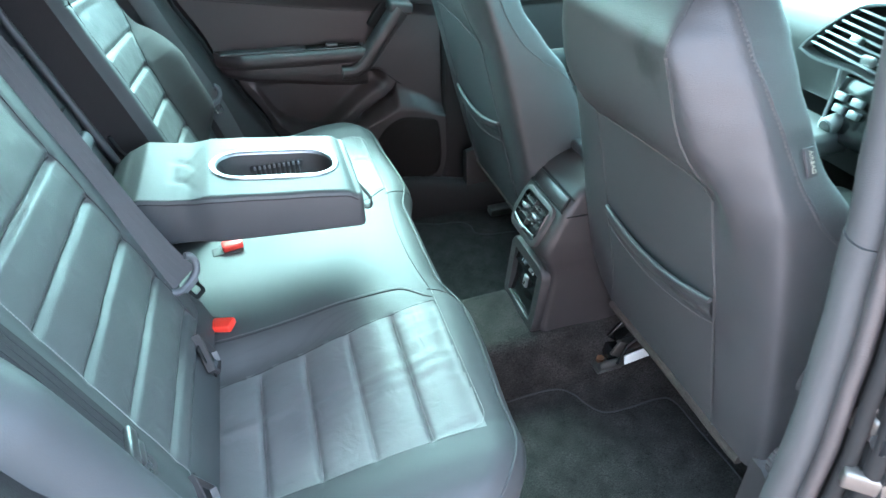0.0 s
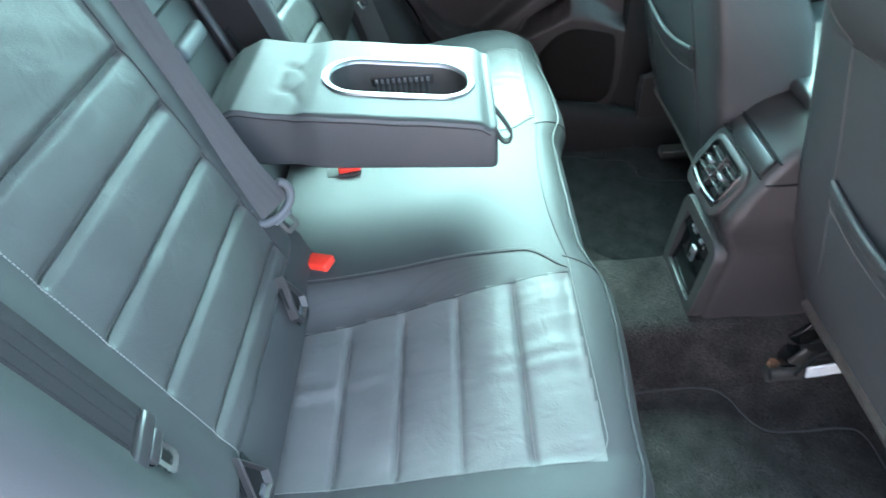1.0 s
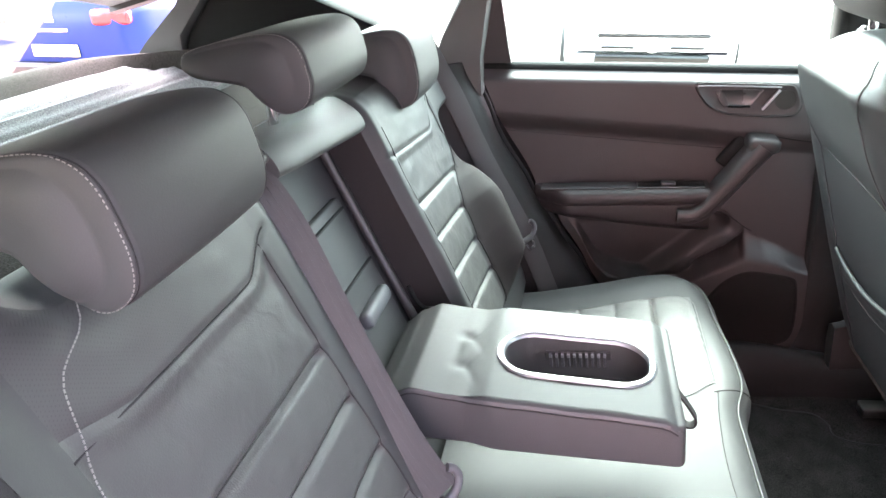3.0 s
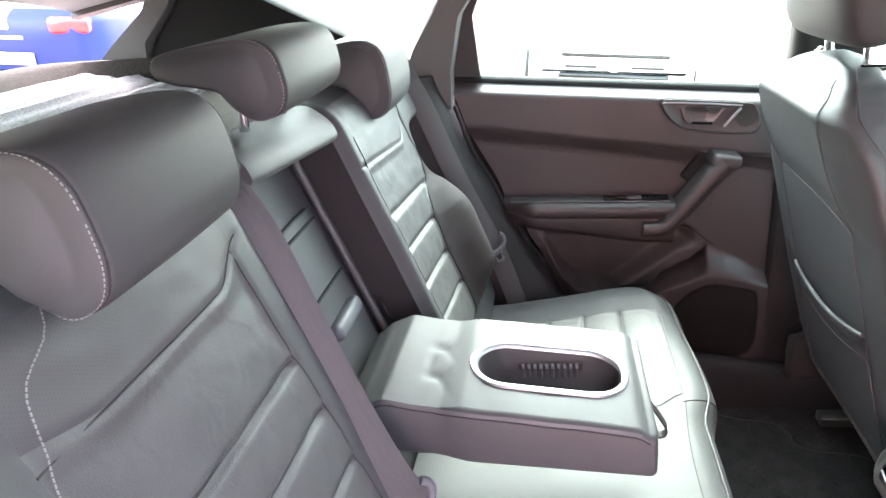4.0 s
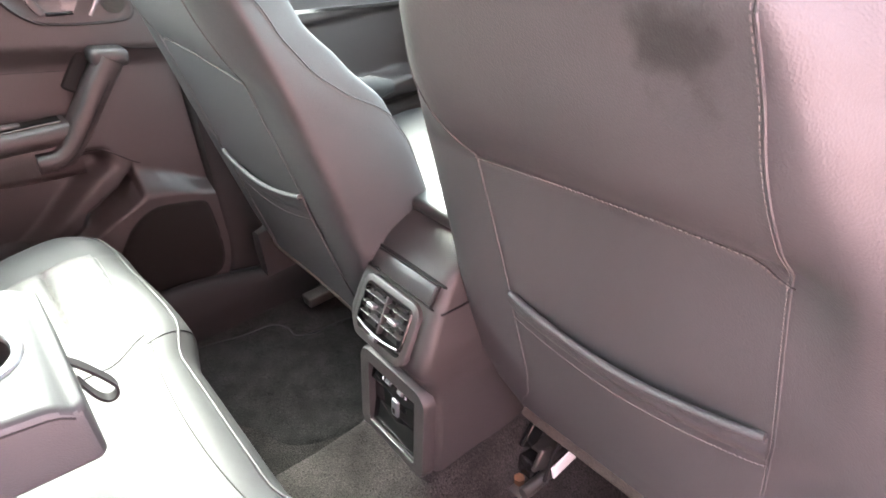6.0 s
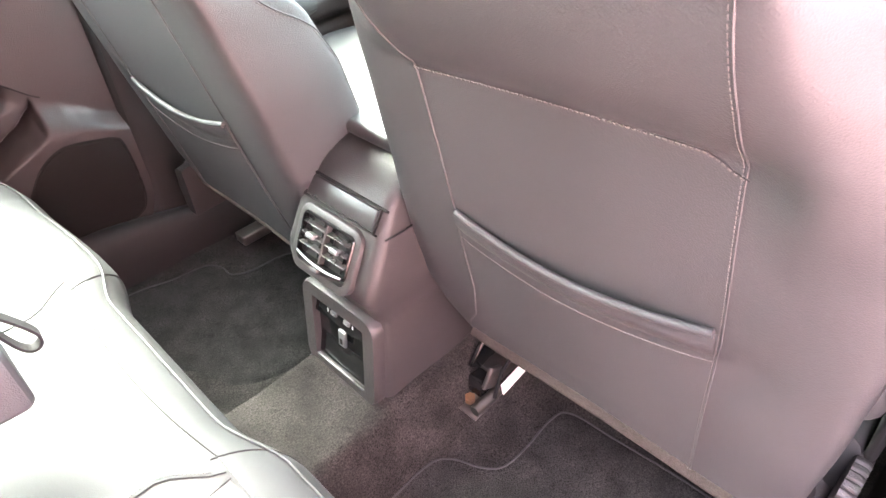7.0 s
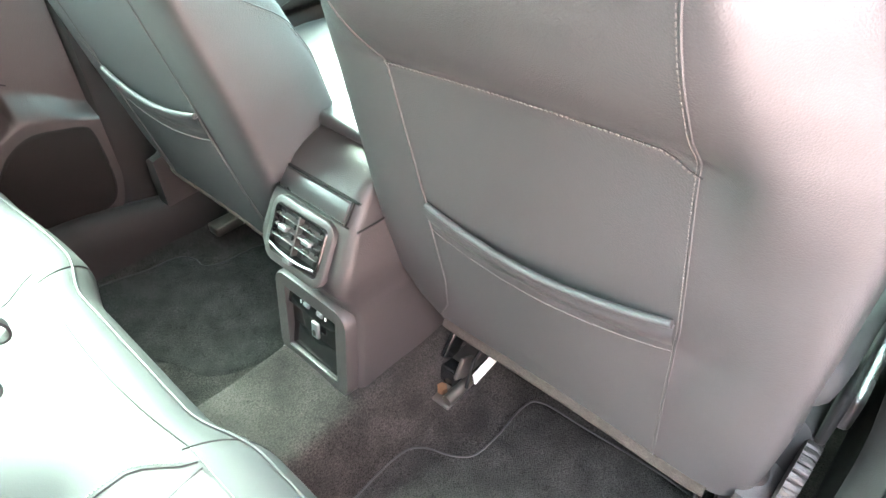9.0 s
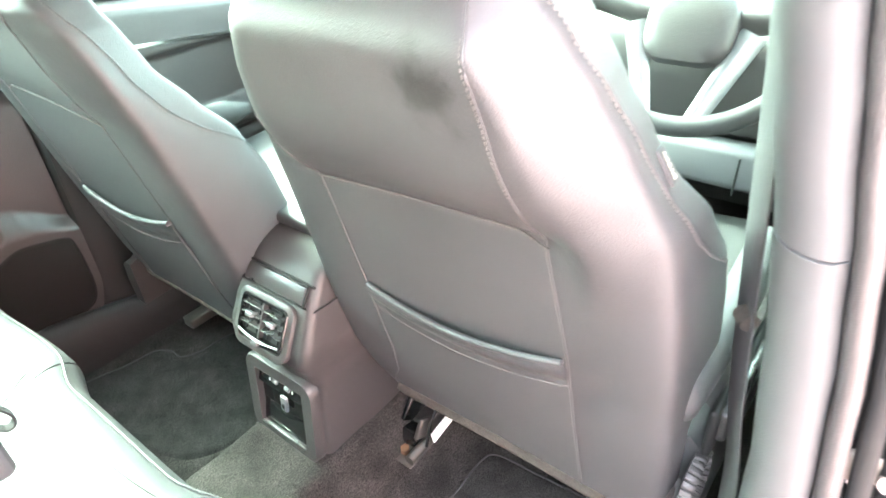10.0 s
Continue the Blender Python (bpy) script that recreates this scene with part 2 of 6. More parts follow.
def loft(sections, caps=True):
    bm = bmesh.new()
    rows = [[bm.verts.new(p) for p in s] for s in sections]
    n = len(rows[0])
    for a, b in zip(rows, rows[1:]):
        for j in range(n):
            bm.faces.new((a[j], a[(j + 1) % n], b[(j + 1) % n], b[j]))
    if caps:
        bm.faces.new(rows[0])
        bm.faces.new(rows[-1])
    return bm


def rbox(c, size, r=0.01, rot=(0, 0, 0), seg=3, m=None):
    """A box with rounded edges, centred on c."""
    bm = bmesh.new()
    bmesh.ops.create_cube(bm, size=1.0)
    bmesh.ops.scale(bm, vec=size, verts=bm.verts)
    r = min(r, 0.49 * min(size))
    if r > 0:
        bmesh.ops.bevel(bm, geom=list(bm.edges), offset=r, segments=seg, profile=0.5, affect="EDGES")
    bm.transform(pose(*c, *rot) if m is None else m)
    return bm


def merge(*bms):
    out = bmesh.new()
    for b in bms:
        me = bpy.data.meshes.new("tmp")
        b.to_mesh(me)
        b.free()
        out.from_mesh(me)
        bpy.data.meshes.remove(me)
    return out


def curve(pts, n=8):
    """Catmull-Rom through the points."""
    p = [Vector(q) for q in pts]
    p = [2 * p[0] - p[1]] + p + [2 * p[-1] - p[-2]]
    out = []
    for i in range(1, len(p) - 2):
        for k in range(n):
            t = k / n
            a, b, c, d = p[i - 1], p[i], p[i + 1], p[i + 2]
            out.append(0.5 * ((2 * b) + (c - a) * t + (2 * a - 5 * b + 4 * c - d) * t * t + (3 * b - a - 3 * c + d) * t ** 3))
    out.append(p[-2])
    return out


def tube(pts, r, n=8, r_end=None, closed=False, squash=1.0, up=(0, 0, 1)):
    pts = [Vector(q) for q in pts]
    secs = []
    m = len(pts)
    for i, q in enumerate(pts):
        a, b = (pts[i - 1], pts[(i + 1) % m]) if closed else (pts[max(0, i - 1)], pts[min(m - 1, i + 1)])
        d = (b - a).normalized()
        s = d.cross(Vector(up))
        s = s.normalized() if s.length > 1e-4 else d.orthogonal().normalized()
        w = s.cross(d)
        rr = r if r_end is None else r + (r_end - r) * i / (m - 1)
        secs.append([q + rr * (math.cos(2 * math.pi * k / n) * s + squash * math.sin(2 * math.pi * k / n) * w) for k in range(n)])
    if closed:
        secs.append(secs[0])
        bm = loft(secs, caps=False)
        bmesh.ops.remove_doubles(bm, verts=bm.verts, dist=1e-6)
        return bm
    return loft(secs)


def strap(pts, width, thick, side):
    """A flat band along the points; side: its direction of width, one for all or one a point."""
    pts = [Vector(q) for q in pts]
    secs = []
    for i, q in enumerate(pts):
        d = (pts[min(i + 1, len(pts) - 1)] - pts[max(0, i - 1)]).normalized()
        s = Vector(side[i] if isinstance(side, list) else side)
        s = (s - d * s.dot(d)).normalized()
        w = d.cross(s)
        h, k = width / 2, thick / 2
        secs.append([q + s * a + w * b for a, b in ((-h, -k * 0.4), (-h * 0.94, -k), (h * 0.94, -k), (h, -k * 0.4), (h, k * 0.4), (h * 0.94, k), (-h * 0.94, k), (-h, k * 0.4))])
    return loft(secs)


def dashes(pts, length=0.006, gap=0.0028, r=0.0007):
    """A row of short stitches along the points."""
    pts = [Vector(q) for q in pts]
    bm = bmesh.new()
    left, on = length, True
    start = pts[0]
    for a, b in zip(pts, pts[1:]):
        seg = (b - a).length
        d = (b - a).normalized() if seg > 1e-9 else Vector((1, 0, 0))
        at = 0.0
        while seg - at > left:
            at += left
            q = a + d * at
            if on:
                s = (q - start).orthogonal().normalized() * r
                w = s.cross(q - start).normalized() * r
                lo = [bm.verts.new(start + v) for v in (s, w, -s, -w)]
                hi = [bm.verts.new(q + v) for v in (s, w, -s, -w)]
                for k in range(4):
                    bm.faces.new((lo[k], lo[(k + 1) % 4], hi[(k + 1) % 4], hi[k]))
                bm.faces.new(lo)
                bm.faces.new(hi)
            on = not on
            left = length if on else gap
            start = q
        left -= seg - at
    return bm


def rounded(w, h, r, n=6):
    """Corner-rounded rectangle outline, centred, as (a, b) pairs."""
    out = []
    for cx, cy, a0 in ((w / 2 - r, h / 2 - r, 0), (-w / 2 + r, h / 2 - r, 90), (-w / 2 + r, -h / 2 + r, 180), (w / 2 - r, -h / 2 + r, 270)):
        for k in range(n + 1):
            a = radians(a0 + 90 * k / n)
            out.append((cx + r * math.cos(a), cy + r * math.sin(a)))
    return out


def interp(tab, z):
    for (a, p), (b, q) in zip(tab, tab[1:]):
        if z <= b:
            t = max(0.0, (z - a) / (b - a))
            t = t * t * (3 - 2 * t) * 0.4 + t * 0.6
            return p + (q - p) * t
    return tab[-1][1]


# ---- structure: floor, tunnel, sills, shell ----
def floor_z(x, y):
    tunnel = 0.125 * (1 - step(0.080, 0.150, abs(y)))
    kick = 0.10 * step(0.80, 1.15, x) * 0.3
    return tunnel + kick + 0.002 * math.sin(37 * x + 19 * y)


floor = part("floor", grid(lambda u, v: Vector((u, v, floor_z(u, v))), frange(0.05, 2.0, 80), frange(-0.64, 0.64, 90)), CARPET)
tagged(floor, "charcoal carpet over the floor pan and centre tunnel", "floor", kind="structure")
pan = part("floor_pan", rbox((0.45, 0, -0.045), (3.1, 1.5, 0.05), 0.005), PLASTIC)
tagged(pan, "dark floor pan under the carpet", "floor", kind="structure")


def sill(side):
    """Door sill: a moulded step with a rounded inner edge, rising to the rear wheel arch."""
    secs = []
    for x in frange(0.20, 1.9, 40):
        up = 0.05 * (1 - step(0.55, 0.85, x))
        top = 0.085 + up
        prof = [(0.635, -0.01), (0.637, 0.04), (0.643, 0.055 + up), (0.653, top - 0.010), (0.668, top), (0.70, top - 0.008), (0.72, top - 0.04), (0.78, top - 0.05), (0.79, -0.05), (0.62, -0.05)]
        secs.append([Vector((x, side * a, b)) for a, b in prof])
    ob = part("sill", loft(secs), SILL)
    return tagged(ob, "black plastic door sill trim", "sill", kind="structure")


sill(1)
sill(-1)


def shell_wall(name, pts, label, mat=LINER, thick=0.03):
    """A bent sheet of the body with thickness; pts: rows of points."""
    bm = bmesh.new()
    rows = [[bm.verts.new(Vector(p)) for p in r] for r in pts]
    for a, b in zip(rows, rows[1:]):
        for j in range(len(a) - 1):
            bm.faces.new((a[j], a[j + 1], b[j + 1], b[j]))
    bmesh.ops.recalc_face_normals(bm, faces=bm.faces)
    bmesh.ops.solidify(bm, geom=list(bm.faces), thickness=thick)
    return tagged(part(name, bm, mat), label, "body", kind="structure")


roof_rows = []
for x in frange(-0.75, 1.30, 20):
    crown = 1.215 - 0.05 * ((x - 0.3) / 0.9) ** 2
    roof_rows.append([(x, y, crown - 0.05 * (abs(y) / 0.58) ** 3) for y in frange(-0.58, 0.58, 16)])
shell_wall("ceiling", roof_rows, "light fabric headliner under the roof")


def pillar(name, side, pts, width, depth, mat, label):
    """A roof pillar: rounded bar along the points, wide along the car, deep across it."""
    secs = []
    pts = curve(pts, 5)
    for i, q in enumerate(pts):
        f = i / (len(pts) - 1)
        w, d = width[0] + (width[1] - width[0]) * f, depth
        secs.append([q + Vector((a, b * side, 0)) for a, b in rounded(w, d, d * 0.35, 4)])
    return tagged(part(name, loft(secs), mat), label, "pillar", kind="structure")


def slab(name, outline, y, thick, mat, label, side=1, bend=0.0, category="trim"):
    """A flat moulding in the side of the car: an (x, z) outline with thickness; bend leans its top inwards."""
    bm = bmesh.new()
    loops = []
    for k, (o, inset) in enumerate(((0.0, 0.006), (0.006, 0.0), (thick, 0.0))):
        cx, cz = sum(a for a, _ in outline) / len(outline), sum(b for _, b in outline) / len(outline)
        row = []
        for a, b in outline:
            d = max(1e-6, math.hypot(a - cx, b - cz))
            f = 1 - inset / d
            px, pz = cx + (a - cx) * f, cz + (b - cz) * f
            row.append(bm.verts.new((px, side * (y + o - bend * max(0.0, pz - 0.80)), pz)))
        loops.append(row)
    n = len(outline)
    for a, b in zip(loops, loops[1:]):
        for q in range(n):
            bm.faces.new((a[q], a[(q + 1) % n], b[(q + 1) % n], b[q]))
    bm.faces.new(loops[0])
    bm.faces.new(loops[-1])
    return tagged(part(name, bm, mat), label, category, kind="structure")


for sd in (1, -1):
    slab("pillar_rear", [(-0.66, 0.90), (-0.635, 0.965), (-0.62, 0.985), (-0.535, 1.054), (-0.47, 1.13), (-0.41, 1.13), (-0.385, 1.085), (-0.28, 1.02), (-0.17, 0.953), (-0.11, 0.90), (-0.07, 0.86), (-0.06, 0.76), (-0.60, 0.74)], 0.68, 0.05, DARKTRIM, "matt black rear quarter trim below the quarter glass", sd, 0.30)
    slab("pillar_rear_upper", [(-0.80, 0.93), (-0.745, 0.968), (-0.72, 0.985), (-0.60, 1.057), (-0.50, 1.16), (-0.43, 1.18), (-0.535, 1.058), (-0.627, 0.985), (-0.645, 0.94)], 0.665, 0.05, FABRIC, "grey fabric tailgate pillar trim", sd, 0.30)
    slab("pillar_quarter", [(-0.095, 0.78), (-0.075, 0.86), (-0.045, 0.915), (0.005, 0.985), (0.06, 1.06), (0.13, 1.14), (0.21, 1.14), (0.135, 1.06), (0.068, 0.98), (0.030, 0.86), (0.020, 0.78)], 0.675, 0.05, FABRIC, "grey fabric pillar trim behind the rear door", sd, 0.36 if sd > 0 else 0.20)
    pillar("pillar_windscreen", sd, [(2.02, 0.70 * sd, 0.66), (1.72, 0.67 * sd, 0.86), (1.30, 0.60 * sd, 1.10)], (0.12, 0.10), 0.06, PLASTIC, "slim windscreen pillar trim")
    shell_wall("roof_rail", [[(x, 0.60 * sd, 1.17 - 0.05 * ((x - 0.3) / 0.9) ** 2), (x, 0.585 * sd, 1.12 - 0.05 * ((x - 0.3) / 0.9) ** 2)] for x in frange(-0.75, 1.32, 14)], "body rail above the side doors", PLASTIC, 0.02)
pillar("pillar_centre", 1, [(0.805, 0.745, 0.05), (0.800, 0.752, 0.5), (0.79, 0.735, 0.75), (0.755, 0.65, 0.98), (0.71, 0.585, 1.14)], (0.19, 0.09), 0.07, SILL, "dark plastic centre door pillar")

# near centre pillar beside the open rear door, with its rubber seals
EDGE = [(0.03, -0.66), (0.30, -0.664), (0.40, -0.663), (0.52, -0.660), (0.64, -0.648), (0.737, -0.634), (0.82, -0.618), (0.883, -0.606), (1.00, -0.578), (1.13, -0.55)]


def near_edge(z):
    return interp(EDGE, z)


def near_pillar(name, z0, z1, mat, label, inset=0.0):
    secs = []
    for z in frange(z0, z1, 26):
        y = near_edge(z)
        secs.append([Vector((a, y + b, z)) for a, b in ((0.83, 0.015), (0.738, 0.014), (0.718, 0.011), (0.704, 0.005 - inset), (0.696 + inset, -0.003), (0.691 + inset, -0.012), (0.689 + inset, -0.021), (0.691 + inset, -0.029), (0.700, -0.036), (0.83, -0.036))])
    return tagged(part(name, loft(secs), mat), label, "pillar", kind="structure")


near_pillar("pillar_centre_lower", 0.0, 0.738, PILLAR, "dark plastic lower centre pillar trim beside the open door")
near_pillar("pillar_centre_upper", 0.7395, 1.13, PILLAR, "grey plastic upper centre pillar trim", 0.0015)
for o, r, dx in ((-0.046, 0.0085, 0.000), (-0.064, 0.0075, 0.006), (-0.082, 0.009, 0.016)):
    sl = tube([(0.700 + dx, near_edge(z) + o, z) for z in frange(0.02, 1.12, 30)], r, 10)
    tagged(part("trim_door_seal", sl, PIPING if o < -0.05 else PLASTIC), "black rubber door seal along the centre pillar", "seal", kind="structure")
body_secs = [[Vector((a, near_edge(z) + b, z)) for a, b in ((0.715, -0.036), (0.715, -0.095), (0.735, -0.105), (0.85, -0.105), (0.85, -0.036))] for z in frange(0.0, 1.12, 20)]
tagged(part("pillar_centre_body", loft(body_secs), DARKTRIM), "dark body side of the centre pillar", "pillar", kind="structure")

# rear load area: shelf, wheel-arch trims, tailgate
def shelf_z(x):
    return 0.838 + 0.21 * (-0.26 - x) + 0.007 * math.sin(x * 2 * math.pi / 0.085) ** 5


shell_wall("trim_shelf", [[(x, y, shelf_z(x)) for y in frange(-0.60, 0.60, 24)] for x in frange(-0.83, -0.26, 80)], "pale grey ribbed parcel shelf behind the rear seat", SHELF, 0.02)
ledge = curve([(-0.60, -0.63, 0.935), (-0.72, -0.585, 0.945), (-0.79, -0.48, 0.957), (-0.80, -0.25, 0.960), (-0.80, 0.25, 0.960), (-0.79, 0.48, 0.957), (-0.72, 0.585, 0.945), (-0.60, 0.63, 0.935)], 8)
lb = loft([[q + Vector((a * (1 - 0.5 * step(0.5, 0.62, abs(q.y))), 0, b)) for a, b in ((0.030, -0.028), (0.018, -0.004), (0.010, 0.010), (0.002, 0.019), (-0.012, 0.021), (-0.060, 0.015), (-0.25, -0.03), (-0.25, -0.06))] for q in ledge])
tagged(part("trim_shelf_edge", lb, FELT), "fuzzy dark felt edge of the tailgate ledge", "trim", kind="structure")
shell_wall("wall_rear", [[(x, y, z) for y in frange(-0.70, 0.70, 6)] for x, z in ((-1.16, -0.05), (-1.2, 0.5), (-1.10, 0.88))], "dark inner tailgate panel", PLASTIC, 0.05)
for sd in (1, -1):
    shell_wall("wall_side", [[(x, 0.72 * sd, z) for x in frange(-1.15, 0.0, 8)] for z in (-0.05, 0.3, 0.78)], "dark load-area side trim", PLASTIC, 0.05)
    # wheel-arch trim between backrest and door
    secs = []
    for z in frange(0.10, 0.86, 24):
        xr = interp([(0.10, 0.352), (0.20, 0.302), (0.335, 0.220), (0.45, 0.157), (0.545, 0.107), (0.70, 0.037), (0.84, 0.0)], z)
        secs.append([Vector((a, b * sd, z)) for a, b in ((xr - 0.28, 0.60), (xr - 0.06, 0.615), (xr - 0.015, 0.64), (xr, 0.675), (xr, 0.73), (xr - 0.28, 0.73))])
    tagged(part("trim_wheel_arch", loft(secs), SILL), "black plastic wheel arch trim beside the seat", "trim", kind="structure")


# dark sheet added to cover pale shelf where the gap should look dark
flap = part("trim_gap_sheet", merge(rbox((-0.245, 0, 0.852), (0.17, 1.22, 0.022), 0.008, (0, 10, 0)), rbox((-0.37, 0.34, 0.876), (0.14, 0.52, 0.018), 0.007, (0, 12, 0))), FELT)
tagged(flap, "dark sheet added over the gap behind the backrest", "trim", kind="structure")

# ---- rear seat ----
def cushion_edge(y):
    a = abs(y)
    return 0.500 - 0.022 * (1 - step(0.12, 0.22, a)) - 0.012 * step(0.25, 0.45, a) - 0.16 * step(0.44, 0.70, a) ** 1.5


def strip_in(x):
    """Where the perforated strip meets the middle seat."""
    return 0.188 - 0.036 * step(0.05, 0.38, x) + 0.038 * step(0.385, 0.440, x)


def strip_out(x):
    """Where the perforated strip meets the quilted panel."""
    return 0.250 - 0.052 * min(1.0, max(0.0, (x - 0.08) / 0.35))


def cushion_z(x, y):
    a = abs(y)
    si, so = strip_in(x), strip_out(x)
    z = 0.340 + 0.042 * step(0.08, 0.42, x)
    z += 0.035 * (1 - step(0.05, 0.44, x)) * (1 - step(si - 0.004, so, a))
    inside = step(so - 0.006, so + 0.011, a) * (1 - step(0.455, 0.475, a)) * (1 - step(0.425, 0.445, x))
    z -= 0.0065 * inside
    for g in (0.146, 0.216, 0.287, 0.362):
        z -= 0.0042 * bump(x, g, 0.0036) * inside * step(so, so + 0.035, a)
    if inside > 0.01:
        z += 0.0065 * inside * abs(math.sin(math.pi * (x - 0.0735) / 0.0722)) ** 0.6
        z += 0.0016 * inside * noise.noise(Vector((x * 30, y * 16, 3.0)))
        # short sitting wrinkles that run from seam to seam, and the gathered ends of the channels
        worn = bump(a, 0.335, 0.055) + 0.6 * bump(a, 0.235, 0.035) * step(0.33, 0.40, x) + 0.5 * step(0.435, 0.46, a)
        fold = noise.noise(Vector((x * 9 + 40 * a, a * 95 + 14 * x, 7.0)))
        z += 0.0030 * inside * min(1.0, worn) * (abs(fold) ** 0.7 * math.copysign(1, fold))
    z += 0.010 * step(0.46, 0.52, a) * (1 - step(0.54, 0.62, a))
    z -= 0.20 * step(0.52, 0.70, a) ** 2
    z += 0.0025 * noise.noise(Vector((x * 9, y * 9, 1.0)))
    return z


def cushion_point(u, y):
    """u up to 0.74: along the top; past it: round the front lip and down to the floor."""
    xe = cushion_edge(y)
    r = 0.052
    if u <= 0.74:
        x = 0.015 + (xe - r - 0.015) * u / 0.74
        return Vector((x, y, cushion_z(x, y)))
    zt = cushion_z(xe - r, y)
    if u <= 0.90:
        a = (u - 0.74) / 0.16 * math.pi / 2
        return Vector((xe - r + r * math.sin(a), y, zt - 0.055 * (1 - math.cos(a))))
    f = (u - 0.90) / 0.10
    return Vector((xe - 0.05 * f, y, zt - 0.055 - (zt - 0.055 - 0.04) * f))


def cushion_kind(u, y):
    x = cushion_point(u, y).x
    a = abs(y)
    if u < 0.74 and strip_out(x) < a < 0.465 and x < 0.437:
        return "seat_panel" if y < 0 else "seat_panel_far"
    if u < 0.74 and strip_in(x) < a <= strip_out(x) and x < 0.437:
        return "side_strip" if y < 0 else "side_strip_far"
    if a <= strip_in(x) and u < 0.74 and x < 0.430 + 0.010 * (a / 0.165) ** 2:
        return "middle_seat"
    return "border"


bench = thing("rear_seat", "black leather rear bench seat with folded-down middle armrest", "seat", (0.3, 0, 0.02))
us = frange(0, 0.74, 170) + frange(0.74, 0.90, 14)[1:] + frange(0.90, 1.0, 5)[1:]
pan_bms = split_grid(cushion_point, us, frange(-0.69, 0.69, 230), cushion_kind)
cushion = part("cushion", pan_bms["border"], LEATHER, bench, "smooth black leather bench cushion")
# quilted cushion panels use the paler leather copy, with light in its tone
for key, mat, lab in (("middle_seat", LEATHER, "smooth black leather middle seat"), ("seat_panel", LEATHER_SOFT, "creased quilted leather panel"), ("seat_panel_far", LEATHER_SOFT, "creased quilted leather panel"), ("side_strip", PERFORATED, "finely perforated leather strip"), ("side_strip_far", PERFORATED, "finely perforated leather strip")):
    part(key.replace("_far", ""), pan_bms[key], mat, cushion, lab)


def on_cushion(x, y, lift=0.001):
    return Vector((x, y, cushion_z(x, y) + lift))


for sd in (1, -1):
    rim = [(x, 0.468) for x in frange(0.035, 0.41, 22)]
    rim += [(0.41 + 0.03 * math.sin(a), 0.438 + 0.03 * math.cos(a)) for a in frange(0, math.pi / 2, 6)[1:]]
    rim += [(0.440, y) for y in frange(0.43, 0.17, 16)]
    part("stitching", dashes([on_cushion(x, y * sd, 0.0012) for x, y in rim], 0.0026, 0.0012, 0.00055), THREAD, cushion, "pale grey twin stitching")
    part("seam", tube([on_cushion(x, (strip_in(x) + 0.001) * sd, 0.0005) for x in frange(0.035, 0.437, 32)], 0.0009, 6), SEAM, cushion)
    part("seam", tube([on_cushion(x, strip_out(x) * sd, -0.0005) for x in frange(0.035, 0.437, 32)], 0.0009, 6), SEAM, cushion)
    for g in (0.146, 0.216, 0.287, 0.362):
        part("stitching", dashes([on_cushion(g + 0.0022, y * sd, 0.0008) for y in frange(strip_out(g) + 0.006, 0.46, 24)], 0.0024, 0.0016, 0.0006), THREAD, cushion)
    part("stitching", dashes([on_cushion(x, (strip_in(x) - 0.004) * sd, 0.0010) for x in frange(0.06, 0.43, 40)], 0.0024, 0.0014, 0.0005), THREAD, cushion)
    # seam that runs from the seat corner over the lip
    part("seam", tube([on_cushion(0.440, 0.17 * sd, 0)] + [cushion_point(u, (0.17 + (u - 0.74) * 0.25) * sd) + Vector((0.0003, 0, 0.0003)) for u in frange(0.735, 0.93, 14)], 0.0009, 6), SEAM, cushion)
part("piping", tube([cushion_point(0.815, y) + Vector((0.0012, 0, 0.0012)) for y in frange(-0.60, 0.60, 90)], 0.0017, 6), LEATHER, cushion, "piped front edge of the cushion")
front_seam = [on_cushion(0.440 - 0.014 * (1 - (y / 0.17) ** 2), y, -0.0003) for y in frange(-0.17, 0.17, 40)]
part("seam", tube(front_seam, 0.0009, 6), SEAM, cushion)

LEAN = 0.325
UP = Vector((-LEAN, 0, 1)).normalized()
OUT = Vector((1, 0, LEAN)).normalized()
BIGHT = Vector((0.0868, 0, 0.38))


def back_at(y, z, n=0.0):
    """A point of the backrest plane at height z, n out of it."""
    return BIGHT + UP * ((z - 0.38) / UP.z) + OUT * n + Vector((0, y, 0))


QUILT = (0.725, 0.665, 0.598, 0.530, 0.462)


FAR_QUILT = (0.702, 0.640, 0.574, 0.507)


def quilt_lines(far):
    """Heights of the quilting seams, and their slope outwards."""
    return (FAR_QUILT, -0.09) if far else (QUILT, 0.014)


def vee(a, far=False):
    """Height of the yoke seam across the backrest."""
    if far:
        return 0.800 - 0.09 * (a - 0.218) + 0.058 * step(0.40, 0.475, a) ** 1.5
    return 0.824 + 0.030 * (1 - step(0.18, 0.25, a))


WING = [(0.40, 0.37), (0.46, 0.386), (0.56, 0.381), (0.63, 0.392), (0.668, 0.412), (0.70, 0.455), (0.73, 0.475), (1.0, 0.475)]


def quilt_end(z, far):
    """Where the quilted panel ends: at the far seat along the swelling wing."""
    return interp(WING, z) if far else 0.470


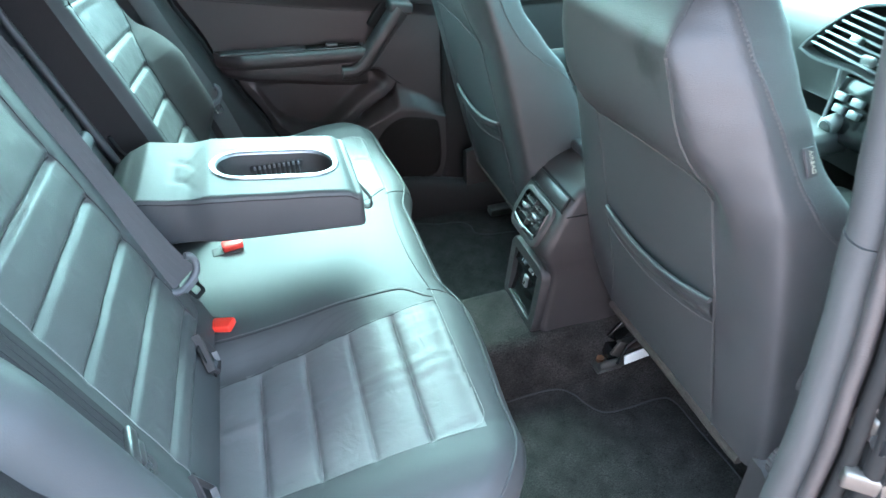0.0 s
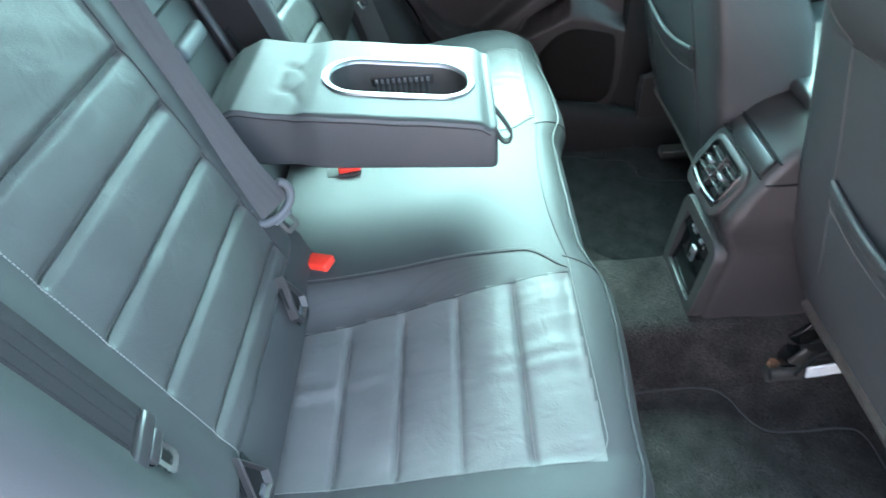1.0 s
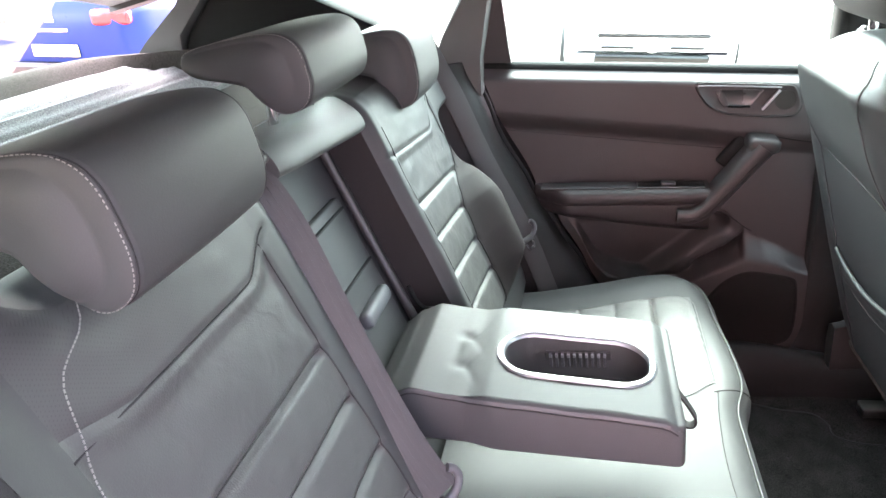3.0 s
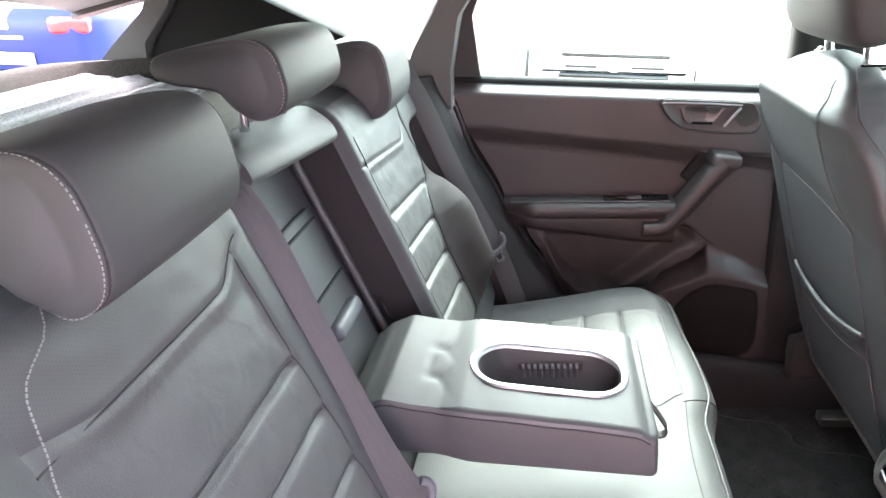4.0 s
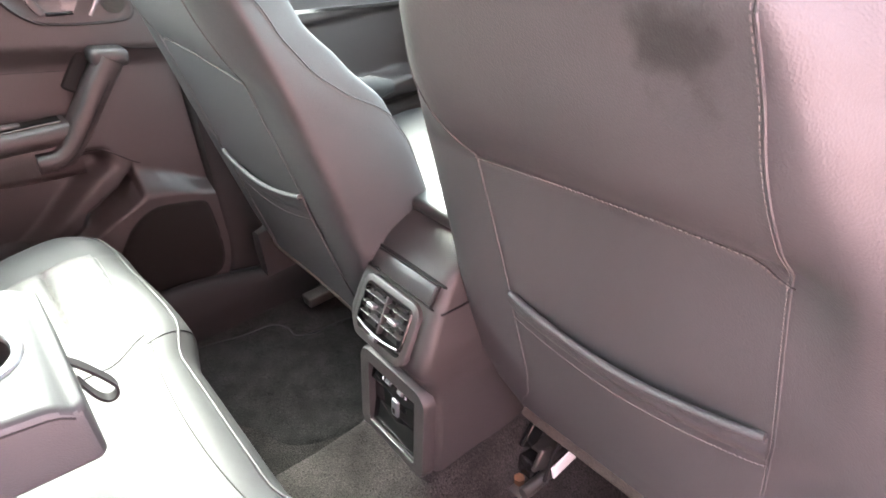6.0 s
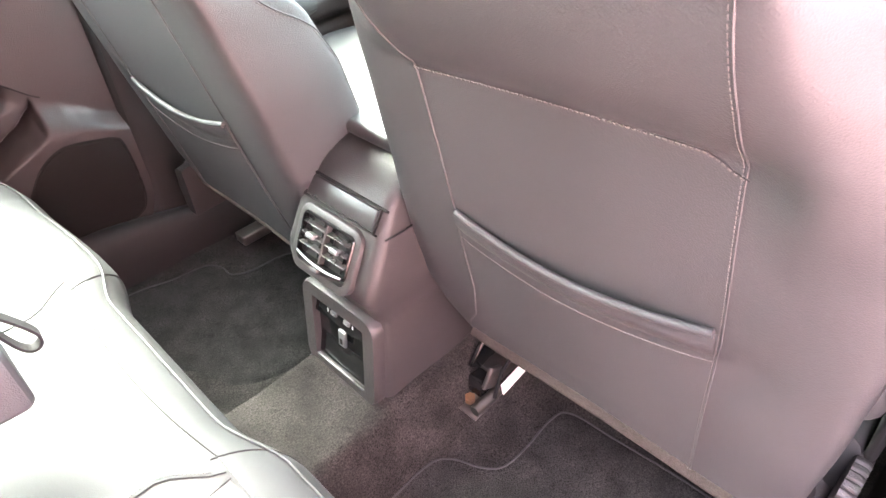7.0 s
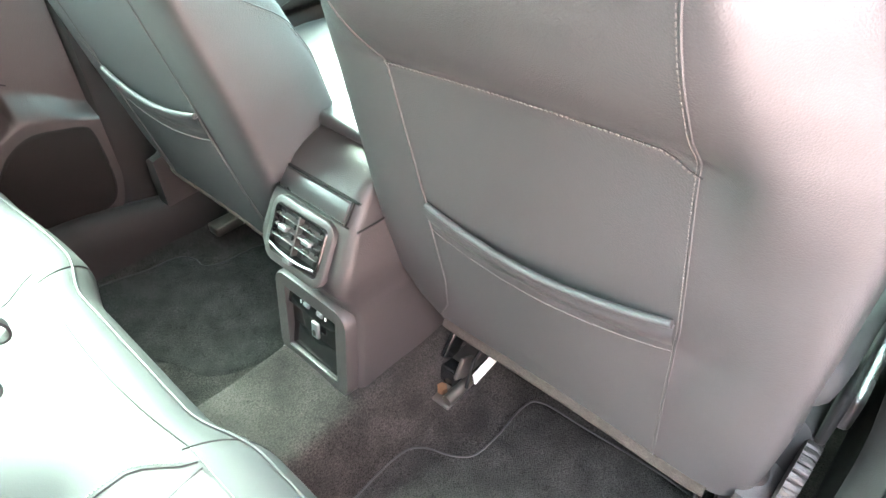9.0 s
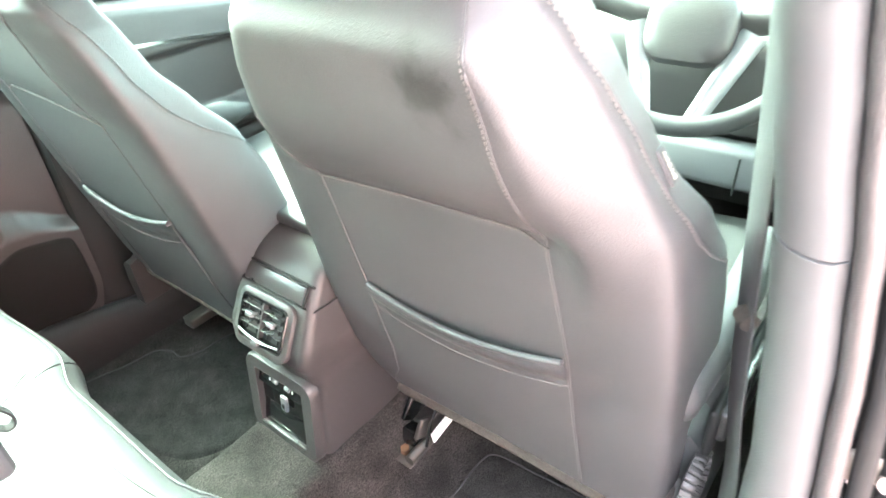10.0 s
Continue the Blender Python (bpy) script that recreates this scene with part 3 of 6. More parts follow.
def back_n(a, z, far=False):
    """Relief of the outer backrest; a: distance from the middle of the car."""
    end = quilt_end(z, far)
    inside = step(0.197, 0.212, a) * (1 - step(end - 0.006, end + 0.008, a))
    n = 0.010
    n -= 0.020 * (1 - step(0.168, 0.192, a)) ** 2 if far else 0.032 * (1 - step(0.118, 0.185, a)) ** 1.5
    low = 1 - step(vee(a, far) - 0.02, vee(a, far), z)
    lines, slant = quilt_lines(far)
    n -= 0.004 * inside * low
    for g in lines:
        n -= 0.006 * bump(z, g + slant * (a - 0.33), 0.0045) * inside
    if z < lines[0]:
        n += (0.0014 if far else 0.0025) * inside * abs(math.sin(math.pi * (z - lines[0] - slant * (a - 0.33)) / 0.066)) ** 0.5
    n -= 0.0025 * bump(z, vee(a, far), 0.004) * step(0.17, 0.19, a) * (1 - step(0.466, 0.476, a))
    if far:
        wing = step(end - 0.010, end + 0.080, a) * step(0.41, 0.50, z) * (1 - step(0.60, 0.745, z))
        n += 0.056 * wing - 0.15 * step(0.472, 0.560, a) ** 1.3 * (1 - step(0.74, 0.80, z))
    else:
        wing = step(0.525, 0.60, a) * step(0.42, 0.50, z) * (1 - step(0.68, 0.80, z))
        n += 0.045 * wing + 0.012 * step(0.47, 0.52, a)
    n += 0.0013 * inside * noise.noise(Vector((a * 22 + z * 20, z * 38 - a * 14, 5.0)))
    n -= 0.055 * step(0.442, 0.372, z)
    n -= 0.13 * step(0.595, 0.70, a) ** 2
    n -= 0.03 * step(0.85, 0.93, z) ** 2
    n += 0.0012 * noise.noise(Vector((a * 8, z * 8, 2.0)))
    return n


def backrest(sd, inner, label):

    def rise(z, a):
        """The shoulder beside the headrest stands higher."""
        return UP * (0.055 * step(0.40, 0.49, a) * step(0.78, 0.90, z)) if sd < 0 else Vector()

    def fn(z, a):
        if z > 0.90:
            f = (z - 0.90) / 0.08
            q = back_at(a * sd, 0.90, back_n(a, 0.90, sd > 0))
            ang = f * math.pi * 0.6
            return q + rise(z, a) + UP * (0.03 * math.sin(ang)) - OUT * (0.07 * f)
        return back_at(a * sd, z, back_n(a, z, sd > 0)) + rise(z, a)

    def kind(z, a):
        if 0.203 < a < quilt_end(z, sd > 0) + 0.002 and z < vee(a, sd > 0):
            return "quilted_panel"
        if 0.203 < a < (0.46 if sd > 0 else 0.472) and vee(a, sd > 0) <= z < 0.90:
            return "yoke_panel"
        return "side_wing" if sd > 0 and a >= quilt_end(z, True) and z < 0.745 else "bolster"

    zs = frange(0.36, 0.90, 230) + frange(0.90, 0.98, 10)[1:]
    panels = split_grid(fn, zs, frange(inner, 0.69, 160), kind)
    ob = part("backrest", panels.pop("bolster"), LEATHER, bench, label)
    for k, bm in panels.items():
        # the far wing gets the vinyl darkened in place of shade
        part(k, bm, {"quilted_panel": LEATHER_BACK, "side_wing": VINYL_SHADED}.get(k, PERFORATED), ob)
    # inner side wall beside the armrest recess
    wall = grid(lambda z, d: back_at(inner * sd, z, back_n(inner, min(z, 0.9), sd > 0) - d), frange(0.36, 0.90, 30), [0, 0.004, 0.06, 0.13])
    part("side_wall", wall, VINYL_SHADED, ob, "vinyl side of the armrest recess, darkened for shade")
    part("piping", tube([back_at((inner + 0.001) * sd, z, back_n(inner, z, sd > 0) - 0.001) for z in frange(0.37, 0.90, 40)], 0.0012, 6), SEAM, ob)
    part("piping", tube([back_at(a * sd, vee(a, sd > 0), back_n(a, vee(a, sd > 0), sd > 0) + 0.0003) for a in frange(0.185, 0.465 if sd > 0 else 0.472, 40)], 0.0009, 6), SEAM, ob)
    lines, slant = quilt_lines(sd > 0)
    for g in lines:
        part("seam", tube([back_at(a * sd, g + slant * (a - 0.33), back_n(a, g + slant * (a - 0.33), sd > 0) + 0.0003) for a in frange(0.206, quilt_end(g, sd > 0) - 0.002, 30)], 0.0008, 5), SEAM, ob)
    part("piping", tube([back_at(0.204 * sd, z, back_n(0.204, z, sd > 0)) for z in frange(0.37, 0.845, 40)], 0.0011, 6), SEAM, ob)
    if sd < 0:
        line = [(0.474, z) for z in frange(0.40, 0.78, 30)] + [(0.474 - 0.02 * step(0.78, 0.84, z) - 0.07 * step(0.83, 0.92, z), z) for z in frange(0.785, 0.905, 14)]
        part("stitching", dashes([back_at(-a, z, back_n(a, z) + 0.0012) + rise(z, a) for a, z in line], 0.0026, 0.0012, 0.0006), THREAD, ob, "pale grey contrast stitching")
    else:
        part("wing_seam", tube([back_at(quilt_end(z, True) + 0.002, z, back_n(quilt_end(z, True) + 0.002, z, True) + 0.0004) for z in frange(0.43, 0.755, 40)], 0.0012, 6), PIPING, ob)
        part("seam", tube([back_at(0.474, z, back_n(0.474, z, True) + 0.0004) for z in frange(0.755, 0.90, 16)], 0.0010, 6), SEAM, ob)
    part("backboard", rbox((0, 0, 0), (0.08, 0.69 - inner, 0.52), 0.01, m=pose(*back_at((inner + 0.69) / 2 * sd, 0.64, -0.13), 0, -18, 0)), FELT, ob)


backrest(-1, 0.125, "black leather outer rear backrest with quilted panel and contrast stitching")
backrest(1, 0.170, "black leather outer rear backrest beyond the armrest recess")

# middle: recess with hatch panel, padded roll
part("back_panel", grid(lambda z, y: back_at(y, z, -0.085), frange(0.36, 0.93, 20), frange(-0.15, 0.175, 10)), LEATHER, bench, "smooth black leather recess panel")
hatch = part("hatch", rbox((0, 0, 0), (0.014, 0.185, 0.33), 0.006, m=pose(*back_at(0.035, 0.635, -0.08), 0, -18, 0)), LEATHER, bench, "load-through hatch cover")
part("hatch_groove", rbox((0, 0, 0), (0.006, 0.17, 0.004), 0.0015, m=pose(*back_at(0.035, 0.690, -0.0715), 0, -18, 0)), PIPING, hatch)
part("hatch_lip", rbox((0, 0, 0), (0.022, 0.10, 0.026), 0.009, m=pose(*back_at(0.055, 0.640, -0.068), 0, -18, 0)), GREY, hatch, "moulded pull lip")
part("hatch_groove", rbox((0, 0, 0), (0.006, 0.17, 0.004), 0.0015, m=pose(*back_at(0.035, 0.775, -0.0715), 0, -18, 0)), PIPING, hatch)
rail = tube([back_at(0.152, z, -0.072) for z in frange(0.42, 0.86, 20)], 0.008, 8)
part("recess_rail", rail, PLASTIC, bench)
rollsec = []
for y in frange(-0.122, 0.166, 28):
    f = (y + 0.122) / 0.288
    k = 1 - 0.06 * abs(2 * f - 1) ** 8
    zl, zt, nl = 0.880 - 0.024 * f, 0.926 - 0.010 * f, 0.022 - 0.014 * f
    ring = [(-0.10, zl + 0.012), (-0.05, zl + 0.004), (nl - 0.012, zl), (nl - 0.003, zl + 0.0015), (nl, zl + 0.008), (nl - 0.001, zl + 0.022), (nl - 0.009, zl + 0.038), (nl - 0.028, zt), (-0.055, zt + 0.007), (-0.10, zt + 0.004)]
    c = back_at(y, 0.90, -0.04)
    rollsec.append([c + (back_at(y, q.z, q.x) - c) * k for q in curve([(a, 0, b) for a, b in ring + ring[:1]], 5)[:-1]])
part("padded_roll", loft(rollsec), LEATHER, bench, "padded black leather roll above the recess")
part("hinge_cover", tube(curve([(0.045, 0.166, 0.52), (0.03, 0.165, 0.538), (0.0, 0.165, 0.545), (-0.03, 0.165, 0.552), (-0.045, 0.165, 0.59)], 6), 0.004, 8), PIPING, bench)


# side view of a rear headrest: forward from its front, and up from its bottom in parts of its height
HEAD_SIDE = [(0.0, 0.58), (0.001, 0.34), (-0.006, 0.13), (-0.022, 0.015), (-0.040, 0.0), (-0.056, 0.13), (-0.074, 0.36), (-0.100, 0.47), (-0.132, 0.56), (-0.148, 0.72), (-0.140, 0.90), (-0.090, 0.985), (-0.040, 1.0), (-0.016, 0.93), (-0.004, 0.78)]


def headrest(y, x, z0, z1, w, label, rods=True, group="rear headrests", seam_at=0.89):
    """Padded saddle-shaped headrest: broad front, side panels that fall back behind a stitched edge."""
    h = z1 - z0
    ob = thing("headrest", label, "headrest", (x - 0.06, y, z0), group=group)
    ring = curve([(a, 0, b) for a, b in HEAD_SIDE + HEAD_SIDE[:1]], 4)[:-1]

    def at(f, q, lift=0.0):
        g = min(1.0, max(0.0, (abs(f) - seam_at) / (1 - seam_at)))
        front = step(-0.09, 0.0, q.x)
        a = q.x - 0.022 * g ** 1.7 * front - 0.003 * (f / seam_at) ** 2 * front * (1 - g)
        mid = 0.60
        b = mid + (q.z - mid) * (1 - 0.16 * g ** 2.0)
        side = f * w / 2 - math.copysign(0.004 * g * g, f)
        out = Vector((a + 0.05, 0, (b - mid) * h))
        if out.length > 1e-6:
            out.normalize()
        return Vector((x + a, y + side, z0 + b * h)) + out * (lift - 0.0016 * bump(abs(f), seam_at, 0.02))

    fs = frange(-1, -seam_at + 0.05, 18) + frange(-seam_at + 0.05, seam_at - 0.05, 14)[1:] + frange(seam_at - 0.05, 1, 18)[1:]
    def cap(sgn, e):
        c = sum((at(sgn, q) for q in ring), Vector()) / len(ring)
        return [c + (at(sgn, q) - c) * (1 - e) + Vector((0, sgn * 0.010 * math.sin(min(1.0, e * 2.2) * math.pi / 2), 0)) for q in ring]

    swell = (0.02, 0.06, 0.12, 0.22, 0.40, 0.65, 0.9)
    part("pad", loft([cap(-1, e) for e in reversed(swell)] + [[at(f, q) for q in ring] for f in fs] + [cap(1, e) for e in swell]), LEATHER, ob)
    for sgn in (1, -1):
        part("seam", tube([at(seam_at * sgn, q, 0.0003) for q in ring], 0.0006, 6, closed=True), SEAM, ob)
        if sgn < 0:
            part("stitching", dashes([at((seam_at + 0.04) * sgn, q, 0.0009) for q in ring], 0.0022, 0.0016, 0.00045), THREAD, ob, "pale grey contrast stitching")
    if rods:
        for o in (-0.055, 0.055):
            part("rod", tube([(x - 0.085, y + o, z0 - 0.050), (x - 0.075, y + o, z0 + 0.05)], 0.006, 12), CHROME, ob, "chrome rod")
            part("rod_guide", rbox((x - 0.085, y + o, z0 - 0.034), (0.030, 0.030, 0.012), 0.005), PLASTIC, ob)
    return ob


headrest(-0.327, -0.002, 0.900, 1.005, 0.192, "padded black leather outer rear headrest with pale stitching", rods=False)
headrest(0.403, -0.016, 0.848, 0.976, 0.176, "padded black leather outer rear headrest beyond the middle seat", rods=False)
headrest(0.036, -0.028, 0.938, 1.024, 0.214, "padded black leather middle rear headrest, raised on rods")

# ---- folded-down armrest ----


def arm_top(x):
    return interp([(-0.03, 0.568), (0.0, 0.589), (0.03, 0.600), (0.077, 0.591), (0.10, 0.588), (0.125, 0.590), (0.16, 0.586), (0.25, 0.575), (0.35, 0.562)], x)


ARM_Y0, ARM_Y1 = -0.118, 0.102
OV_C, OV_L, OV_W, OV_Y = 0.228, 0.182, 0.082, -0.013


def tufts(x, y):
    """Two sewn-down tufts in the rear pad with the folds that run between and out of them."""
    d = 0.0
    for ty in (-0.047, 0.018):
        d += 0.0034 * bump(x, 0.082, 0.011) * bump(y, ty, 0.010)
        d += 0.0016 * bump(x - 0.5 * abs(y - ty), 0.088, 0.006) * bump(y, ty, 0.030)
    d += 0.0014 * bump(x, 0.074, 0.006) * bump(y, -0.015, 0.030)
    d -= 0.0014 * bump(x, 0.098, 0.010) * bump(y, -0.015, 0.020)
    return d


def oval(l, w, n=40):
    pts = []
    r = w / 2
    for k in range(n):
        t = 2 * math.pi * k / n
        cx = (l / 2 - r) * (1 if math.cos(t) > 0 else -1)
        pts.append((OV_C + cx + r * math.cos(t), OV_Y + r * math.sin(t)))
    return pts


def arm_section(x):
    zt = arm_top(x)
    zb = 0.521 - 0.026 * (x + 0.03) / 0.375
    pinch = 0.009 * (1 - step(0.085, 0.135, x))
    nose = 0.012 * step(0.32, 0.352, x) ** 2
    y0, y1 = ARM_Y0 + pinch, ARM_Y1 - pinch
    zt -= nose
    out = []
    for y, z, r0 in ((y1, zt, 0), (y0, zt, 90), (y0, zb, 180), (y1, zb, 270)):
        r = 0.010 if z == zt else 0.008
        cy = y + (r if y == y0 else -r)
        cz = z + (-r if z == zt else r)
        for k in range(7):
            t = radians(r0 + 90 * k / 6)
            out.append(Vector((x, cy + r * math.cos(t), cz + r * math.sin(t))))
    return out


xs = frange(-0.03, 0.335, 60) + [0.340, 0.343]
secs = [arm_section(x) for x in xs]
c_end = sum((q for q in secs[-1]), Vector()) / len(secs[-1])
last = secs[-1]
for k in range(1, 6):
    w = k / 5 * math.pi / 2
    secs.append([c_end + (q - c_end) * 1.0 - (q - c_end).normalized() * (0.010 * (1 - math.cos(w))) + Vector((0.010 * math.sin(w), 0, 0)) for q in last])
body_bm = loft(secs)
bmesh.ops.recalc_face_normals(body_bm, faces=body_bm.faces)
# dimples in the pad and the oval opening for the cups
for v in body_bm.verts:
    if v.co.z > arm_top(v.co.x) - 0.02:
        v.co.z -= tufts(v.co.x, v.co.y)
body_bm.normal_update()
top_faces = [f for f in body_bm.faces if f.normal.z > 0.85 and f.calc_center_median().x < 0.343 and ARM_Y0 + 0.0095 < f.calc_center_median().y < ARM_Y1 - 0.0095]
bmesh.ops.delete(body_bm, geom=top_faces, context="FACES")
body_bm.normal_update()
side_bm = body_bm.copy()
bmesh.ops.delete(side_bm, geom=[f for f in side_bm.faces if abs(f.normal.y) < 0.75], context="FACES")
bmesh.ops.delete(body_bm, geom=[f for f in body_bm.faces if abs(f.normal.y) >= 0.75], context="FACES")
arm = part("armrest", body_bm, LEATHER, bench, "folded-down leather armrest with oval cup holder")
for w in (1, -1):
    one = side_bm.copy()
    bmesh.ops.delete(one, geom=[f for f in one.faces if f.normal.y * w < 0], context="FACES")
    part("side_panel", one, VINYL, arm, "smooth vinyl side panel")
side_bm.free()


def arm_lid(x, y):
    z = arm_top(x) - 0.012 * step(0.32, 0.352, x) ** 2
    return Vector((x, y, z - tufts(x, y)))


# padded top with the oval opening
pad_bm = grid(arm_lid, frange(-0.03, 0.343, 124), frange(ARM_Y0 + 0.010, ARM_Y1 - 0.010, 66))


def in_oval(q, grow):
    r = (OV_W + grow) / 2
    dx = max(0.0, abs(q.x - OV_C) - ((OV_L + grow) / 2 - r))
    return math.hypot(dx, q.y - OV_Y) < r


bmesh.ops.delete(pad_bm, geom=[f for f in pad_bm.faces if in_oval(f.calc_center_median(), 0.009)], context="FACES")
part("top_pad", pad_bm, LEATHER, arm)
# satin ring, cup well and rib insert
ring_secs = []
for t, l in enumerate(((0.022, 0.000), (0.020, 0.0030), (0.013, 0.0040), (0.004, 0.002), (0.0, -0.003))):
    ring_secs.append([arm_lid(x, y) + Vector((0, 0, l[1])) for x, y in oval(OV_L + l[0], OV_W + l[0], 64)])
part("cup_ring", loft(ring_secs, caps=False), SATIN, arm, "satin silver oval trim ring")
well = loft([[arm_lid(x, y) + Vector((0, 0, -0.002)) for x, y in oval(OV_L, OV_W, 64)], [Vector((x, y, 0.535)) for x, y in oval(OV_L - 0.01, OV_W - 0.01, 64)], [Vector((x, y, 0.522)) for x, y in oval(OV_L - 0.02, OV_W - 0.02, 64)]], caps=False)
well.faces.new([v for v in well.verts][-64:])
part("cup_well", well, PLASTIC, arm, "dark moulded cup well")
for k in range(10):
    part("rib", rbox((0.193 + 0.008 * k, 0.0225, 0.549), (0.0035, 0.006, 0.026), 0.0012, (12, 0, 0)), GREY, arm)
# satin tips added to imitate the highlights on the rib tops
for k in range(10):
    part("rib_glint", rbox((0.193 + 0.008 * k, 0.0185, 0.5585), (0.0040, 0.004, 0.006), 0.0012, (12, 0, 0)), SATIN, arm)
part("rib_plate", rbox((0.229, 0.027, 0.545), (0.088, 0.004, 0.034), 0.0015, (12, 0, 0)), PLASTIC, arm)
part("piping", tube([arm_section(x)[12] + Vector((0, -0.0002, -0.0005)) for x in frange(0.0, 0.343, 40)], 0.0010, 6), SEAM, arm)
part("pull_loop", strap(curve([(0.350, 0.006, 0.520), (0.360, 0.004, 0.508), (0.372, 0.001, 0.490), (0.380, -0.002, 0.474), (0.377, -0.003, 0.464), (0.368, -0.002, 0.463), (0.360, 0.0, 0.474), (0.352, 0.004, 0.496)], 6), 0.013, 0.0028, (0.1, 1, 0)), WEB_DARK, arm, "black fabric pull loop")


# ---- front seats ----
# half widths by height, on the side of the tunnel and of the door, and depth of the side bolsters
DRIVER_IN = [(0.23, 0.215), (0.27, 0.255), (0.33, 0.280), (0.45, 0.268), (0.55, 0.255), (0.65, 0.243), (0.75, 0.231), (0.80, 0.216), (0.85, 0.186), (0.88, 0.160), (0.905, 0.125), (0.92, 0.09), (0.925, 0.05)]
DRIVER_OUT = [(0.23, 0.212), (0.26, 0.226), (0.30, 0.232), (0.40, 0.236), (0.53, 0.238), (0.64, 0.236), (0.70, 0.230), (0.735, 0.218), (0.78, 0.200), (0.82, 0.180), (0.86, 0.155), (0.88, 0.138), (0.905, 0.110), (0.92, 0.08), (0.925, 0.05)]
PASSENGER_IN = [(0.23, 0.185), (0.33, 0.212), (0.43, 0.262), (0.55, 0.264), (0.65, 0.256), (0.75, 0.240), (0.80, 0.224), (0.84, 0.203), (0.875, 0.175), (0.90, 0.142), (0.915, 0.108), (0.922, 0.075), (0.925, 0.04)]
PASSENGER_OUT = [(0.23, 0.200), (0.30, 0.236), (0.45, 0.245), (0.55, 0.240), (0.65, 0.232), (0.75, 0.208), (0.80, 0.190), (0.84, 0.170), (0.87, 0.150), (0.895, 0.120), (0.912, 0.090), (0.921, 0.062), (0.925, 0.035)]
DEEP = [(0.23, 0.055), (0.33, 0.060), (0.405, 0.066), (0.422, 0.095), (0.433, 0.158), (0.444, 0.174), (0.57, 0.170), (0.635, 0.154), (0.69, 0.116), (0.74, 0.090), (0.82, 0.082), (0.88, 0.090), (0.925, 0.100)]
EDGE_R = 0.040  # rounding of the rear edges
SIDE_SEAM = [(0.44, 0.91), (0.56, 0.89), (0.615, 0.85), (0.66, 0.60), (0.70, 0.47), (0.75, 0.45), (0.80, 0.39), (0.85, 0.30), (0.92, 0.26)]


def front_seat(x0, yc, outer, label, seam_out, sag, cover, drop, half_in, half_out, swell, upper_in, roll):
    """x0: where the rear face stands at z 0.5; outer: the side (1 or -1) that faces its door."""
    ob = thing("front_seat", label, "seat", (x0 + 0.25, yc, 0.02), group="front seats")

    def rear_x(z):
        return x0 - 0.25 * (z - 0.5)

    def roll_over(n, z):
        """The top edge rounds off forwards, from behind only."""
        d = interp(DEEP, z)
        off = roll * max(0.0, (z - 0.85) / 0.075) ** 1.7
        return n + off * max(0.0, 1 - max(n, 0.0) / d)

    def relief(y, z, hw):
        """The upper back swells out over the pocket panel."""
        def ease(t):
            t = min(1.0, max(0.0, t))
            return 1 - (1 - t) ** 2.9

        past = step(seam_out - 0.004, seam_out + 0.045, y * outer)
        across = min(1.0, max(0.0, (y * outer + 0.155) / (seam_out + 0.155)))
        ramp = ease((z - 0.671 - 0.014 * across) / 0.13) * (1 - past) + step(0.58, 0.84, z) * past
        side = abs(y) / hw
        fade = step(0.70, 1.0, side) if y * outer > 0 else step(0.58, 1.0, side)
        return -swell * ramp * (1 - fade) * (1 - step(0.84, 0.92, z))

    def half(z, sgn):
        return interp(half_out if sgn == outer else half_in, z)

    def dent(y, z):
        """A pulled hollow in the cover beside the end of the pocket."""
        return 0.004 * bump(y * outer, seam_out + 0.030, 0.026) * bump(z, 0.475 + 0.9 * (y * outer - seam_out - 0.03), 0.030)

    def at(z, t):
        c, s = math.cos(t), math.sin(t)
        hw, d = half(z, 1 if c >= 0 else -1), interp(DEEP, z)
        y = hw * math.copysign(abs(c) ** 0.27, c)
        k = s ** 0.36 if s >= 0 else -abs(s) ** 0.22
        n = EDGE_R * (1 - k) if k > 0 else EDGE_R - (max(d, 0.05) - EDGE_R) * k
        if s < 0:
            n -= 0.05 * (1 - (y / hw) ** 4) * (d / 0.17) * (1 - step(0.74, 0.84, z))
        else:
            n += 0.006 * (1 - (y / hw) ** 2) + relief(y, z, hw) + dent(y, z)
        k2 = max(0.0, n / d)
        y *= 1 - 0.07 * k2 * step(0.70, 0.76, z) + 0.02 * k2 * (1 - step(0.66, 0.74, z))
        return Vector((rear_x(z) + roll_over(n, z), yc + y, z - drop * step(0.76, 0.925, z)))

    def rear(y, z, lift=0.0):
        """A point on the rear face, y measured from the seat's middle."""
        hw, d = half(z, 1 if y >= 0 else -1), interp(DEEP, z)
        c = min(0.9999, (abs(y) / hw)) ** (1 / 0.27)
        s = math.sqrt(max(0.0, 1 - c * c))
        n = EDGE_R * (1 - s ** 0.36) + 0.006 * (1 - (y / hw) ** 2) + relief(y, z, hw) + dent(y, z)
        return Vector((rear_x(z) + roll_over(n, z) - lift, yc + y, z - drop * step(0.76, 0.925, z)))

    zs = frange(0.235, 0.41, 16) + frange(0.41, 0.46, 16)[1:] + frange(0.46, 0.86, 50)[1:] + frange(0.86, 0.925, 14)[1:]
    ts = frange(0, 2 * math.pi, 168)[:-1]
    back = part("backrest", loft([[at(z, t) for t in ts] for z in zs]), cover, ob)
    inn = -outer
    sl, sr = inn * 0.155, outer * seam_out

    def edge(f):
        return sl + (sr - sl) * f

    # seams of the rear panel: the inner one swings out to the edge, the outer one runs straight up
    IN_SEAM = [(0.25, 0.196), (0.30, 0.172), (0.36, 0.162), (0.50, 0.157), (0.67, 0.153)] + upper_in
